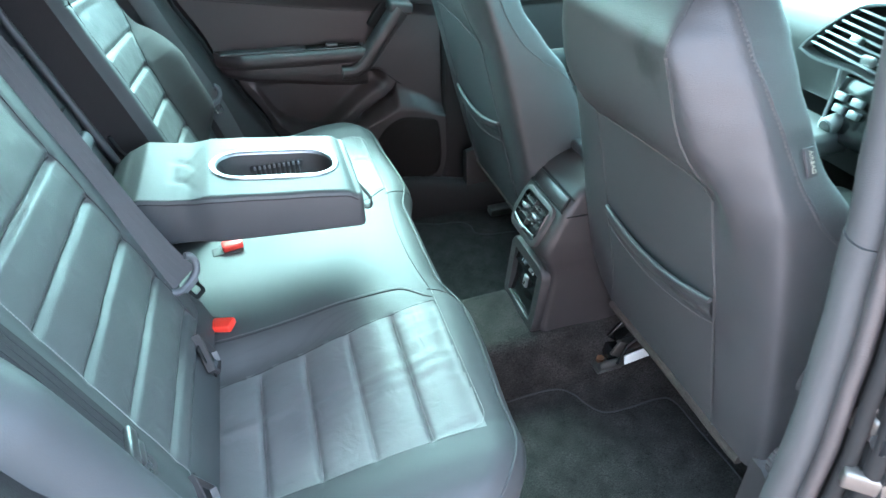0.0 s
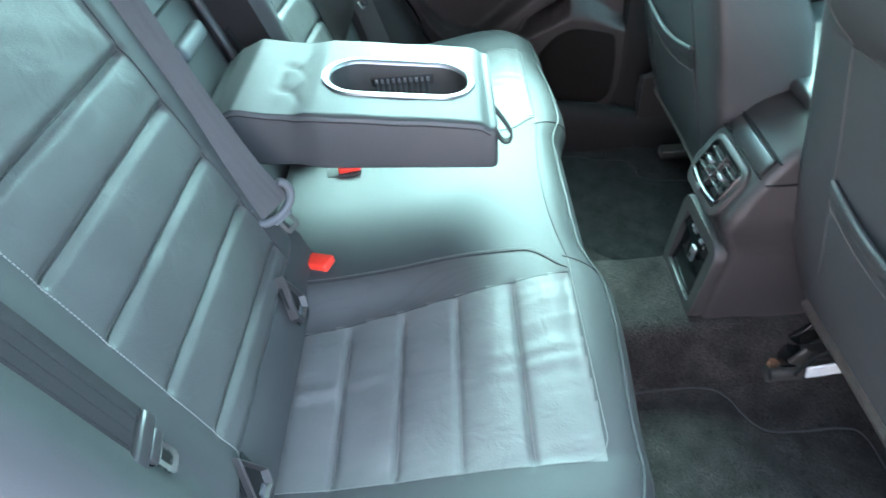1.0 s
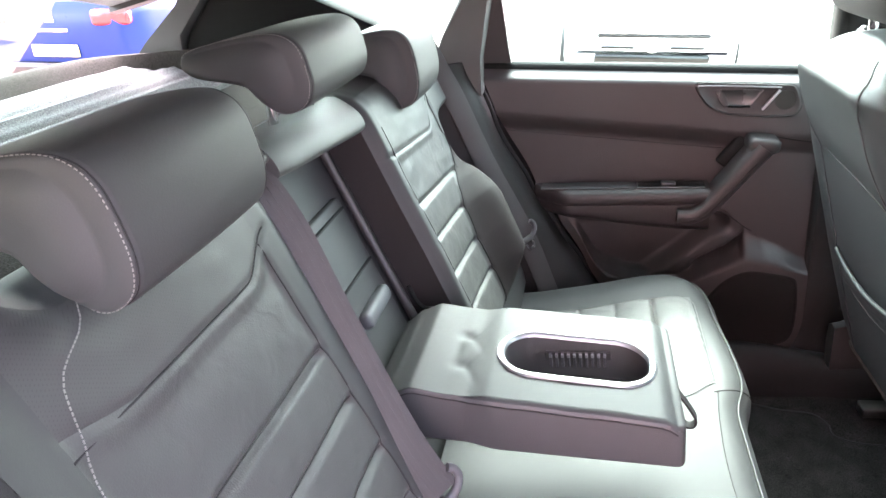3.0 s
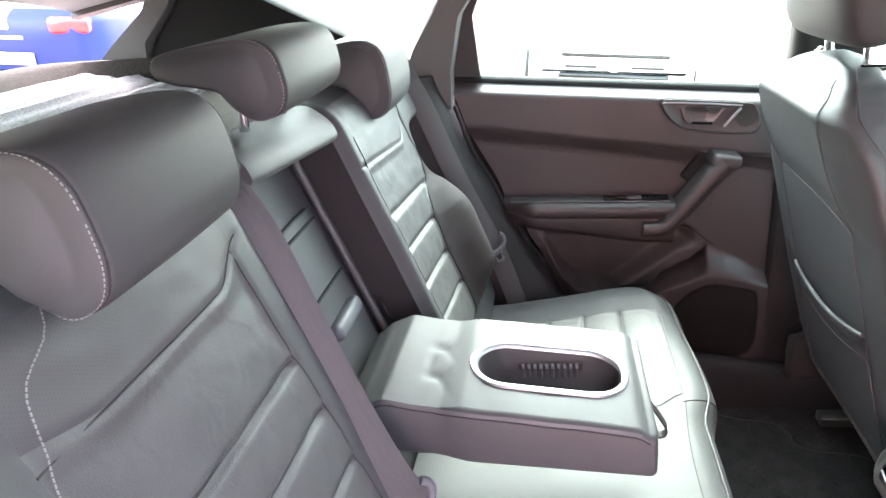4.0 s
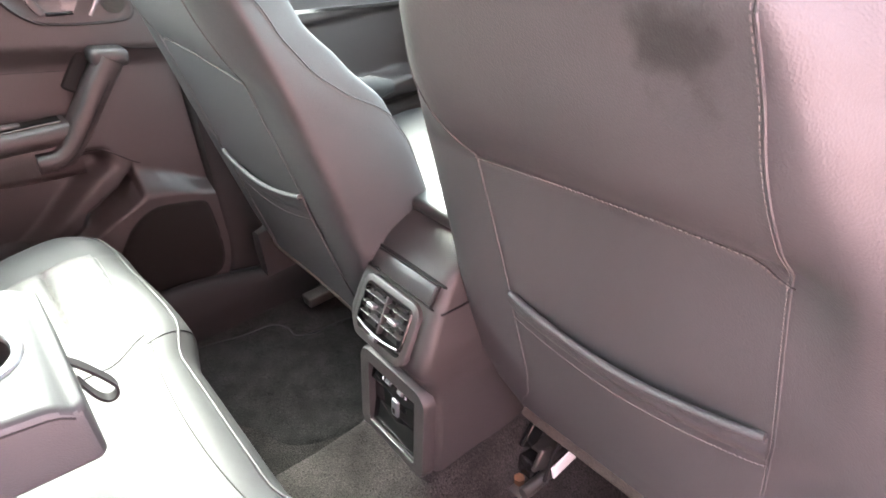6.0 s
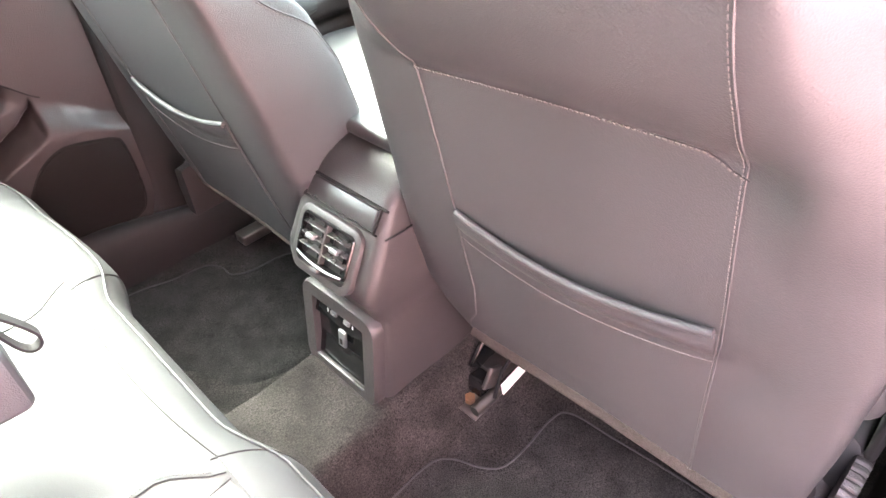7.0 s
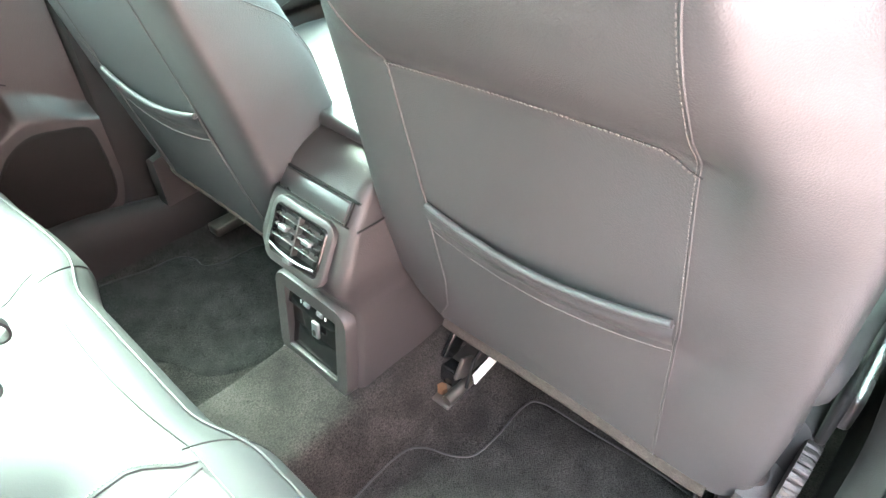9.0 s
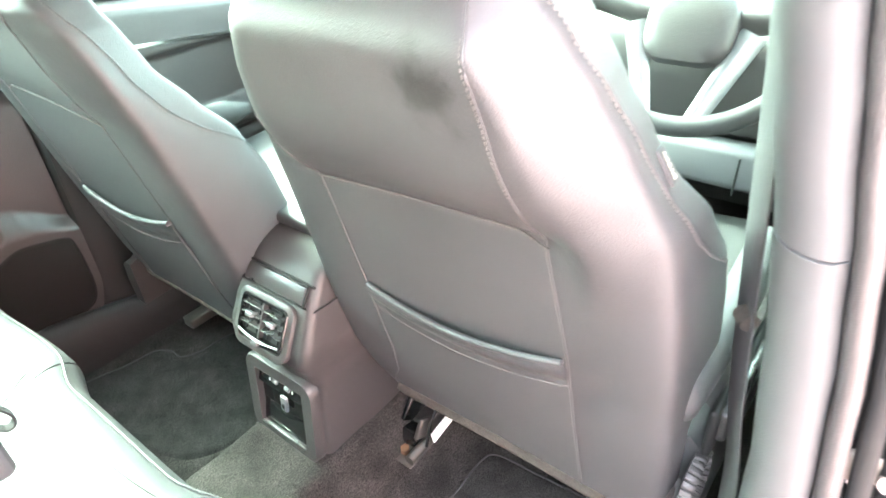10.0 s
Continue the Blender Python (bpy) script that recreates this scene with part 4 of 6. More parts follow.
    OUT_SEAM = [(0.25, seam_out), (0.36, seam_out + 0.001), (0.50, seam_out + 0.003), (0.68, seam_out - 0.003), (0.73, seam_out - 0.001), (0.80, seam_out - 0.006), (0.86, seam_out - 0.016), (0.905, seam_out - 0.034)]
    for tab, spread in ((IN_SEAM, inn), (OUT_SEAM, outer)):
        line = [rear(spread * interp(tab, z), z, 0.0002 + 0.0025 * step(0.50, 0.48, z)) for z in frange(0.245, 0.905, 74)]
        part("seam", tube(line, 0.0009, 6), cover, back)
        part("stitching", dashes([q + Vector((-0.0006, -0.0022 * spread, 0)) for q in line], 0.0026, 0.0018, 0.00045), SEAM_THREAD, back)
    top = [rear(edge(f), 0.668 + 0.016 * f + 0.002 * math.sin(math.pi * f) - 0.012 * step(0.9, 1.0, f), 0.0006) for f in frange(0, 1, 30)]
    part("seam", tube(top, 0.0006, 6), SEAM, back)
    part("stitching", dashes([q + Vector((-0.0005, 0, -0.0012)) for q in top], 0.0026, 0.0018, 0.00075), SEAM_THREAD, back, "stitching along the panel's upper edge")
    # slack map pocket with a padded rim
    def pocket_z(f):
        return 0.495 + sag * f - 0.020 * math.sin(math.pi * f)
    pk = grid(lambda f, g: rear(edge(f), 0.285 + (pocket_z(f) - 0.285) * g, 0.002 + 0.008 * math.sin(math.pi * f) ** 0.7 * g + 0.005 * max(0.0, math.sin(math.pi * (g - 0.85) / 0.17)) * (g > 0.85)), frange(0, 1, 30), frange(0, 0.84, 10) + frange(0.85, 1, 12))
    pocket = part("map_pocket", pk, VINYL, ob, "slack vinyl map pocket")
    part("pocket_rim", tube([rear(edge(f), pocket_z(f), 0.003 + 0.010 * math.sin(math.pi * f) ** 0.7) for f in frange(0.01, 0.99, 40)], 0.0042, 10), VINYL, pocket, "padded rim of the pocket")
    part("stitching", dashes([rear(edge(f), pocket_z(f) - 0.040, 0.004 + 0.008 * math.sin(math.pi * f) ** 0.7) for f in frange(0, 1, 40)], 0.0026, 0.0018, 0.0006), SEAM_THREAD, pocket)
    # side seams where the rear cover meets the bolsters
    for sgn in (1, -1):
        def on_side(z, more=0.0):
            n = (interp(SIDE_SEAM, z) + more) * interp(DEEP, z)
            f = 1 - n / EDGE_R if n < EDGE_R else -(n - EDGE_R) / (max(interp(DEEP, z), 0.05) - EDGE_R)
            s = f ** (1 / 0.36) if f >= 0 else -abs(f) ** (1 / 0.22)
            return at(z, math.asin(s) if sgn > 0 else math.pi - math.asin(s)) + Vector((0, sgn * 0.0006, 0))
        heights = frange(0.442, 0.918, 74)
        part("seam", tube([on_side(z) for z in heights], 0.0009, 6), cover, back)
        part("stitching", dashes([on_side(z, -0.035) for z in heights], 0.003, 0.002, 0.0007), SEAM_THREAD, back)
    # felt strip along the lower edge
    part("lower_strip", tube([rear(y, 0.238, 0.001) + Vector((0.004, 0, -0.004)) for y in frange(-0.192, 0.192, 30)], 0.0115 if outer < 0 else 0.006, 8, squash=0.85), FELT_WORN, ob, "worn brown felt lower edge")
    # seat cushion with side skirts
    cu = []
    for f in frange(0, 1, 24):
        x = x0 + 0.10 + 0.46 * f
        row = []
        for t in frange(0, 2 * math.pi, 36)[:-1]:
            c, s = math.cos(t), math.sin(t)
            hw = 0.255 * (1 - 0.12 * max(0, f - 0.8) / 0.2)
            y = hw * math.copysign(abs(c) ** 0.45, c)
            zz = 0.325 + 0.020 * f + (0.080 * math.copysign(abs(s) ** 0.5, s))
            if s > 0:
                zz -= 0.03 * (1 - (y / hw) ** 2)
            row.append(Vector((x, yc + y, zz)))
        cu.append(row)
    part("seat", loft(cu), LEATHER, ob)
    bol = curve([(x0 + 0.052, yc + outer * 0.222, 0.452), (x0 + 0.085, yc + outer * 0.228, 0.470), (x0 + 0.20, yc + outer * 0.230, 0.474), (x0 + 0.32, yc + outer * 0.226, 0.476), (x0 + 0.42, yc + outer * 0.216, 0.470)], 6)
    ends = [min(1.0, 0.45 + 0.9 * min(k, len(bol) - 1 - k) / 5) for k in range(len(bol))]
    part("side_bolster", loft([[q + Vector((0, 0.024 * e * math.cos(t), 0.030 * e * math.sin(t))) for t in frange(0, 2 * math.pi, 16)[:-1]] for q, e in zip(bol, ends)]), LEATHER, ob, "rounded outer bolster of the seat cushion")
    for sgn in (1, -1):
        sk = []
        for x in frange(x0 + (0.06 if sgn == outer else 0.24), x0 + 0.56, 24):
            f = (x - x0) / 0.5
            tall = sgn == outer and outer < 0
            h0, h1 = 0.12 + 0.03 * f, (0.437 if tall else 0.33 + 0.02 * f) - (0.16 if tall else 0.10) * (1 - step(0.0, 0.16, x - x0 - 0.06))
            y = yc + sgn * (0.238 if tall else 0.262)
            sk.append([Vector((x, y + sgn * a, b)) for a, b in ((-0.02, h0), (0.014, h0), (0.022, (h0 + h1) / 2), (0.016, h1 - 0.01), (0.0, h1), (-0.02, h1))])
        skirt = part("side_skirt", loft(sk), PLASTIC, ob, "black plastic side skirt")
        if sgn == outer and outer < 0:
            kx, ky, kz = x0 + 0.090, yc + outer * 0.240, 0.318
            kn = []
            for f, r in ((0.008, 0.038), (0.010, 0.044), (0.020, 0.044), (0.024, 0.041), (0.023, 0.036), (0.014, 0.031), (0.013, 0.0)):
                kn.append([Vector((kx + (r - (0.0022 if k % 5 == 0 and r > 0.03 else 0)) * math.cos(2 * math.pi * k / 140), ky + outer * f, kz + (r - (0.0022 if k % 5 == 0 and r > 0.03 else 0)) * math.sin(2 * math.pi * k / 140))) for k in range(140)])
            part("recline_wheel", loft(kn), PLASTIC, skirt, "ribbed black recline wheel")
            part("hinge_cover", rbox((x0 + 0.160, yc + outer * 0.222, 0.205), (0.170, 0.034, 0.190), 0.012), PLASTIC, skirt, "black plastic cover over the recline hinge")
            part("lever_recess", rbox((x0 + 0.20, yc + outer * 0.258, 0.392), (0.21, 0.010, 0.070), 0.006, (0, 3, 0)), PIPING, skirt)
            part("height_lever", rbox((x0 + 0.19, yc + outer * 0.266, 0.396), (0.160, 0.014, 0.044), 0.006, (0, 3, 0), seg=4), SATIN_BLACK, skirt, "smooth black seat height lever")
        # floor rail with its end bracket
        yr = yc + sgn * 0.212
        fx = x0 + (0.085 if outer < 0 else 0.240)
        fz = floor_z(fx, yr) + (0.012 if outer < 0 else 0.004)
        rail = part("floor_rail", rbox((x0 + 0.37, yr, fz + 0.026), (0.50, 0.036, 0.024), 0.004), STEEL, ob, "worn steel floor rail")
        foot = part("rail_foot", rbox((fx, yr, fz), (0.058, 0.060, 0.005), 0.002, (0, -3, 0)), STEEL, rail, "worn steel foot plate")
        for w in (-1, 1):
            part("foot_flange", tube([(fx - 0.024, yr + w * 0.024, fz + 0.011), (fx + 0.032, yr + w * 0.024, fz + 0.013)], 0.0095, 12, squash=1.1), STEEL, foot)
        part("foot_bolt", tube([(fx - 0.008, yr, fz + 0.002), (fx - 0.008, yr, fz + 0.013)], 0.009, 6), RUST, foot, "rusty hexagon bolt")
        part("rail_cap", rbox((fx + 0.018, yr, fz + 0.024), (0.030, 0.034, 0.032), 0.005, (0, 12, 0)), GLOSS, rail, "black plastic rail end")
        part("rail_arm", rbox((fx + 0.024, yr - sgn * 0.018, fz + 0.046), (0.030, 0.008, 0.040), 0.003, (0, 30, 0)), STEEL, rail)
        part("rail_arm", rbox((fx + 0.050, yr + sgn * 0.020, fz + 0.066), (0.040, 0.010, 0.070), 0.004, (0, 40, 0)), GLOSS, rail)
        part("rail_spring", tube([(fx + 0.012, yr - sgn * 0.034, fz + 0.020), (fx + 0.030, yr - sgn * 0.034, fz + 0.070), (fx + 0.075, yr - sgn * 0.034, fz + 0.100)], 0.003, 8), PIPING, rail)
        if sgn != outer:
            part("rail_tab", rbox((fx + 0.060, yr - sgn * 0.040, fz + 0.040), (0.075, 0.004, 0.026), 0.001, (0, -10, 0)), WHITE, rail, "white plastic tab")
    # frame box made deep so it blocks light passing under the seat
    part("underframe", rbox((x0 + 0.39, yc, 0.165), (0.34, 0.43, 0.16), 0.015), PIPING, ob)
    return at


near_skin = front_seat(0.745, -0.337, -1, "black vinyl-backed driver's seat with slack map pocket", 0.130, 0.018, VINYL_WORN, 0.0, DRIVER_IN, DRIVER_OUT, 0.045, [(0.70, 0.152), (0.73, 0.158), (0.79, 0.176), (0.84, 0.168), (0.905, 0.118)], 0.022)
front_seat(0.688, 0.338, 1, "black vinyl-backed front passenger seat with map pocket", 0.150, -0.020, VINYL, 0.037, PASSENGER_IN, PASSENGER_OUT, 0.016, [(0.70, 0.145), (0.76, 0.132), (0.81, 0.132), (0.85, 0.140), (0.88, 0.130), (0.905, 0.095)], 0.064)
stain(VINYL_WORN, (0.655 - 0.995, -0.414 + 0.337, 0.825 - 0.02), (0.10, 0.032, 0.050))


def front_headrest(x, y, z, label):
    """Boxy padded headrest; its two rods stand in collars in the top of the backrest."""
    ob = thing("headrest", label, "headrest", (x, y, z - 0.11), group="front headrests")
    m = pose(x, y, z, 0, -9, 0)
    secs = []
    for f in frange(-1, 1, 48):
        k = 0.58 + 0.42 * max(0.0, 1 - abs(f) ** 7) ** 0.38
        row = []
        for t in frange(0, 2 * math.pi, 44)[:-1]:
            c, s = math.cos(t), math.sin(t)
            row.append(m @ Vector((0.058 * k * math.copysign(abs(c) ** 0.5, c) + 0.010 * (1 - abs(f) ** 3) * max(0.0, -c) * -0.6, 0.138 * f, 0.086 * (0.35 + 0.65 * k) * math.copysign(abs(s) ** 0.48, s))))
        secs.append(row)
    part("pad", loft(secs), LEATHER, ob)
    for o in (-0.07, 0.07):
        foot = m @ Vector((-0.012, o, -0.118))
        part("rod", tube([foot, m @ Vector((-0.004, o, -0.05))], 0.0070, 14), CHROME, ob, "chrome rod")
        collar = part("rod_collar", rbox(foot, (0.034, 0.036, 0.010), 0.004), GLOSS, ob, "gloss black collar")
        part("release_button", tube([foot + Vector((-0.004, 0.018, 0.002)), foot + Vector((-0.004, 0.026, 0.002))], 0.005, 12), SATIN, collar)
    return ob


front_headrest(0.668, 0.338, 0.997, "black leather front passenger headrest on chrome rods")
front_headrest(0.722, -0.337, 1.040, "black leather driver's headrest on chrome rods")

# ---- centre console ----
con = thing("centre_console", "black plastic centre console with rear vents and USB tray", "console", (0.9, 0.005, 0.10))
CX = [(0.06, 0.693), (0.13, 0.699), (0.20, 0.707), (0.265, 0.714), (0.295, 0.704), (0.322, 0.690), (0.345, 0.694), (0.375, 0.709), (0.405, 0.726), (0.430, 0.744), (0.445, 0.754), (0.462, 0.776), (0.472, 0.800), (0.478, 0.84)]
CW = [(0.06, 0.092), (0.13, 0.086), (0.265, 0.083), (0.295, 0.087), (0.345, 0.092), (0.40, 0.088), (0.43, 0.083), (0.455, 0.079), (0.470, 0.070), (0.478, 0.05)]
secs = []
for z in frange(0.06, 0.468, 44) + [0.472, 0.476, 0.478]:
    xr, hw = interp(CX, z), interp(CW, z)
    r = 0.018
    row = []
    for cx, cy, a0 in ((xr + r, hw - r, 90), (xr + r, -hw + r, 180)):
        for k in range(8):
            t = radians(a0 + 90 * k / 7)
            row.append(Vector((cx + r * math.cos(t), 0.012 + cy + r * math.sin(t), z)))
    row += [Vector((1.30, 0.012 - hw, z)), Vector((1.30, 0.012 + hw, z))]
    secs.append(row)
part("housing", loft(secs), PLASTIC, con)
part("lid", rbox((0.985, 0.012, 0.481), (0.36, 0.150, 0.022), 0.009), VINYL, con, "padded armrest lid")
vm = Matrix.Translation((0.706, 0.012, 0.372)) @ Matrix(((-0.884, 0, 0.468, 0), (0, 1, 0, 0), (0.468, 0, 0.884, 0), (0, 0, 0, 1))) @ Matrix.Diagonal((1, 0.93, 0.90, 1))
# local axes of the vent: x out of the face, y across, z up it


def frame_bm(w, h, r, band, depth, m, y=0.0, z=0.0):
    o, i = rounded(w, h, r), rounded(w - 2 * band, h - 2 * band, max(0.002, r - band))
    secs = [[m @ Vector((e, a + y, b + z)) for a, b in loop] for e, loop in ((-0.004, o), (depth * 0.7, o), (depth, rounded(w - 0.004, h - 0.004, r)), (depth, [(a * 1.0, b * 1.0) for a, b in i]), (-0.006, i))]
    return loft(secs, caps=False)


vent = part("rear_vent", frame_bm(0.136, 0.104, 0.024, 0.013, 0.006, vm @ pose(0, 0, -0.006)), PLASTIC, con, "black rear air vent frame")
part("vent_arc", tube(curve([vm @ Vector((0.010, y, -0.030 - 0.006 * (1 - (y / 0.05) ** 2))) for y in frange(-0.050, 0.050, 8)], 3), 0.0016, 8), SATIN, vent, "slim bright arc below the slats")
part("vent_bezel", frame_bm(0.114, 0.070, 0.010, 0.004, 0.009, vm), GLOSS, vent)
part("vent_cavity", rbox((0, 0, 0), (0.004, 0.108, 0.064), 0.001, m=vm @ pose(-0.001, 0, 0)), PIPING, vent)
for col in (-1, 1):
    for k in range(3):
        part("slat", rbox((0, 0, 0), (0.010, 0.048, 0.0024), 0.0008, m=vm @ pose(0.005, col * 0.0265, 0.019 - 0.0165 * k, 0, 20, 0)), SATIN_BLACK, vent)
    part("vent_tab", rbox((0, 0, 0), (0.010, 0.017, 0.008), 0.002, m=vm @ pose(0.010, col * 0.0265, 0.0025)), SATIN, vent, "satin adjuster tab")
    for o in (-0.013, 0.013):
        part("vane", rbox((0, 0, 0), (0.006, 0.0014, 0.056), 0.0004, m=vm @ pose(0.001, col * 0.0265 + o, 0.0)), PIPING, vent)
part("vent_divider", rbox((0, 0, 0), (0.012, 0.004, 0.062), 0.001, m=vm @ pose(0.004, 0, 0)), PLASTIC, vent)
part("vent_wheel", rbox((0, 0, 0), (0.008, 0.016, 0.008), 0.002, m=vm @ pose(0.009, 0.004, -0.041)), GREY, vent)
# smooth cover strip above the vent
cm = Matrix.Translation((0.7395, 0.012, 0.423)) @ Matrix(((-0.82, 0, 0.57, 0), (0, 1, 0, 0), (0.57, 0, 0.82, 0), (0, 0, 0, 1)))
part("cover_strip", rbox((0, 0, 0), (0.010, 0.134, 0.029), 0.003, m=cm @ pose(-0.001, 0, 0)), SATIN_BLACK, con, "smooth satin cover strip")
part("cover_edge", rbox((0, 0, 0), (0.005, 0.160, 0.0035), 0.001, m=cm @ pose(0.001, 0, 0.0175)), PIPING, con)
part("cover_edge", rbox((0, 0, 0), (0.005, 0.150, 0.0025), 0.001, m=cm @ pose(0.001, 0, -0.0165)), PIPING, con)
for sd in (1, -1):
    part("shoulder_joint", tube([(0.7325, 0.012 + sd * 0.0875, 0.407), (0.76, 0.012 + sd * 0.0915, 0.409), (0.86, 0.012 + sd * 0.0905, 0.412)], 0.0014, 6), PIPING, con)
    part("strip_end", rbox((0, 0, 0), (0.005, 0.0035, 0.034), 0.001, m=cm @ pose(0.002, sd * 0.0695, 0)), PIPING, con)
# open tray with USB sockets
tm = Matrix.Translation((0.703, 0.012, 0.195)) @ pose(0, 0, 0, 0, 7, 0) @ Matrix(((-1, 0, 0, 0), (0, 1, 0, 0), (0, 0, 1, 0), (0, 0, 0, 1)))
tray = part("usb_tray", frame_bm(0.164, 0.164, 0.024, 0.024, 0.015, tm), PLASTIC, con, "open tray surround")
part("tray_back", rbox((0, 0, 0), (0.003, 0.118, 0.118), 0.001, m=tm @ pose(0.0015, 0, 0)), GLOSS, tray, "black tray bottom")
part("socket_panel", rbox((0, 0, 0), (0.006, 0.114, 0.030), 0.002, m=tm @ pose(0.0055, 0, 0.043, 0, -14, 0)), GLOSS, tray, "gloss black socket panel")
part("tray_floor", rbox((0, 0, 0), (0.007, 0.114, 0.045), 0.002, m=tm @ pose(0.003, 0, -0.034, 0, -8, 0)), GLOSS, tray, "gloss black tray floor")
part("tray_lip", rbox((0, 0, 0), (0.005, 0.112, 0.004), 0.0015, m=tm @ pose(0.0135, 0, -0.0575)), SATIN_BLACK, tray, "satin lower lip")
part("base_lip", rbox((0, 0, 0), (0.020, 0.162, 0.007), 0.003, m=tm @ pose(0.006, 0, -0.081)), SATIN_BLACK, tray, "satin base edge")
for o in (-0.016, 0.014):
    us_b = part("usb_socket", frame_bm(0.014, 0.007, 0.0018, 0.0012, 0.006, tm @ pose(0.0055, 0, 0), o, 0.044), GREY, tray)
    part("socket_tongue", rbox((0, 0, 0), (0.003, 0.008, 0.002), 0.0005, m=tm @ pose(0.0095, o, 0.044)), SATIN, us_b)
for o in (-0.029, 0.027):
    part("usb_mark", rbox((0, 0, 0), (0.001, 0.002, 0.006), 0.0003, m=tm @ pose(0.0092, o, 0.044)), WHITE, tray)
part("tray_tab", rbox((0, 0, 0), (0.006, 0.016, 0.030), 0.003, m=tm @ pose(0.010, -0.006, 0.010)), SATIN, tray, "satin charging tab")
part("tab_mark", rbox((0, 0, 0), (0.001, 0.006, 0.010), 0.0004, m=tm @ pose(0.0138, -0.006, 0.006)), PIPING, tray)


# ---- floor mats ----
def mat_thing(name, outline, label, taped=-1.0):
    o = curve([(x, y, 0) for x, y in outline] + [(*outline[0], 0)], 6)[:-1]
    c = sum((q for q in o), Vector()) / len(o)
    ob = thing(name, label, "mat", (c.x, c.y, 0.0), group="floor mats")
    def lay(q, dz):
        return Vector((q.x, q.y, floor_z(q.x, q.y) + dz))
    rows = []
    for f in frange(0.0, 1.0, 14):
        rows.append([c + (q - c) * f for q in o])
    bm = bmesh.new()
    prev = None
    for r in rows[1:]:
        row = [bm.verts.new(lay(q, 0.004 + 0.0010 * noise.noise(Vector((q.x * 9, q.y * 9, 4))))) for q in r]
        if prev:
            for j in range(len(o)):
                bm.faces.new((prev[j], prev[(j + 1) % len(o)], row[(j + 1) % len(o)], row[j]))
        else:
            bm.faces.new(row)
        prev = row
    low = [bm.verts.new(lay(c + (q - c) * (1 + 0.008 / (q - c).length), -0.003)) for q in rows[-1]]
    for j in range(len(o)):
        bm.faces.new((prev[j], prev[(j + 1) % len(o)], low[(j + 1) % len(o)], low[j]))
    part("mat_body", bm, MAT, ob)
    rim = [lay(q, 0.0045) for q in rows[-1] if q.y > taped]
    part("edging", tube(rim, 0.0019, 6, closed=taped < 0), EDGING, ob, "grey stitched edging")
    return ob


EDGING = material("grey edging tape", (0.022, 0.022, 0.0215), 0.8)
mat_thing("floor_mat", [(0.40, -0.150), (0.52, -0.146), (0.62, -0.140), (0.71, -0.138), (0.745, -0.152), (0.765, -0.195), (0.79, -0.222), (0.84, -0.228), (0.905, -0.226), (0.935, -0.245), (0.94, -0.33), (0.945, -0.48), (0.93, -0.585), (0.85, -0.60), (0.65, -0.60), (0.48, -0.59), (0.40, -0.50), (0.39, -0.30)], "charcoal pile floor mat with grey stitched edge")
mat_thing("floor_mat", [(0.89, 0.40), (0.888, 0.30), (0.875, 0.22), (0.83, 0.184), (0.76, 0.178), (0.69, 0.195), (0.637, 0.208), (0.598, 0.235), (0.581, 0.267), (0.563, 0.32), (0.50, 0.40), (0.47, 0.44), (0.455, 0.50), (0.47, 0.57), (0.53, 0.606), (0.586, 0.604), (0.650, 0.588), (0.720, 0.574), (0.746, 0.540), (0.748, 0.505), (0.785, 0.480), (0.85, 0.471), (0.88, 0.455)], "charcoal pile floor mat on the far footwell", 0.45)


# ---- doors of the far side ----
def belt_z(x):
    return 0.831 - 0.117 * (x - 0.02)


def door_rear_x(z):
    """The slanted rear edge of the door trim over the wheel arch."""
    return interp([(0.10, 0.36), (0.20, 0.31), (0.335, 0.228), (0.45, 0.165), (0.545, 0.115), (0.70, 0.045), (0.84, 0.005)], z)


# the ledge over the speaker panel: its back edge on the door, and its front rim
LEDGE_TOP = [(0.10, 0.62), (0.17, 0.50), (0.20, 0.452), (0.255, 0.356), (0.28, 0.332), (0.33, 0.308), (0.39, 0.296), (0.44, 0.296), (0.49, 0.324), (0.54, 0.350), (0.574, 0.374), (0.586, 0.402), (0.62, 0.390), (0.646, 0.376), (0.711, 0.334), (0.73, 0.322)]
LEDGE_RIM = [(0.10, 0.605), (0.20, 0.438), (0.255, 0.338), (0.28, 0.314), (0.39, 0.280), (0.441, 0.280), (0.517, 0.313), (0.581, 0.339), (0.634, 0.331), (0.703, 0.309), (0.73, 0.300)]


def door_n(x, z):
    """Relief of the rear door trim, towards the cabin."""
    zl = 0.728 - 0.170 * (x - 0.02)
    n = 0.020 * step(zl - 0.034, zl + 0.016, z)
    top = belt_z(x)
    n -= 0.030 * step(top - 0.030, top, z) ** 2
    # lower trim: hollow bottle pocket behind a bulging flap, over a ledge that slopes out to the speaker panel
    top, ridge = interp(LEDGE_TOP, x), interp(LEDGE_RIM, x)
    n += 0.036 * (1 - step(ridge - 0.002, top, z)) * step(0.18, 0.28, x)
    hollow = (1 - step(0.440, 0.462, z)) * (1 - step(0.53, 0.57, x + 0.25 * (z - 0.40))) * step(0.0, 0.010, z - top)
    n -= 0.030 * hollow * step(0.18, 0.32, x)
    inward = (x - 0.367) * 0.60 - (z - 0.311) * 0.80
    n += 0.034 * step(-0.014, 0.030, inward) * hollow * (1 - step(0.395, 0.435, z))
    n -= 0.034 * bump(z, top + 0.007, 0.007) * step(0.46, 0.50, x) * (1 - step(0.572, 0.586, x))
    return n


DOOR_Y = 0.725


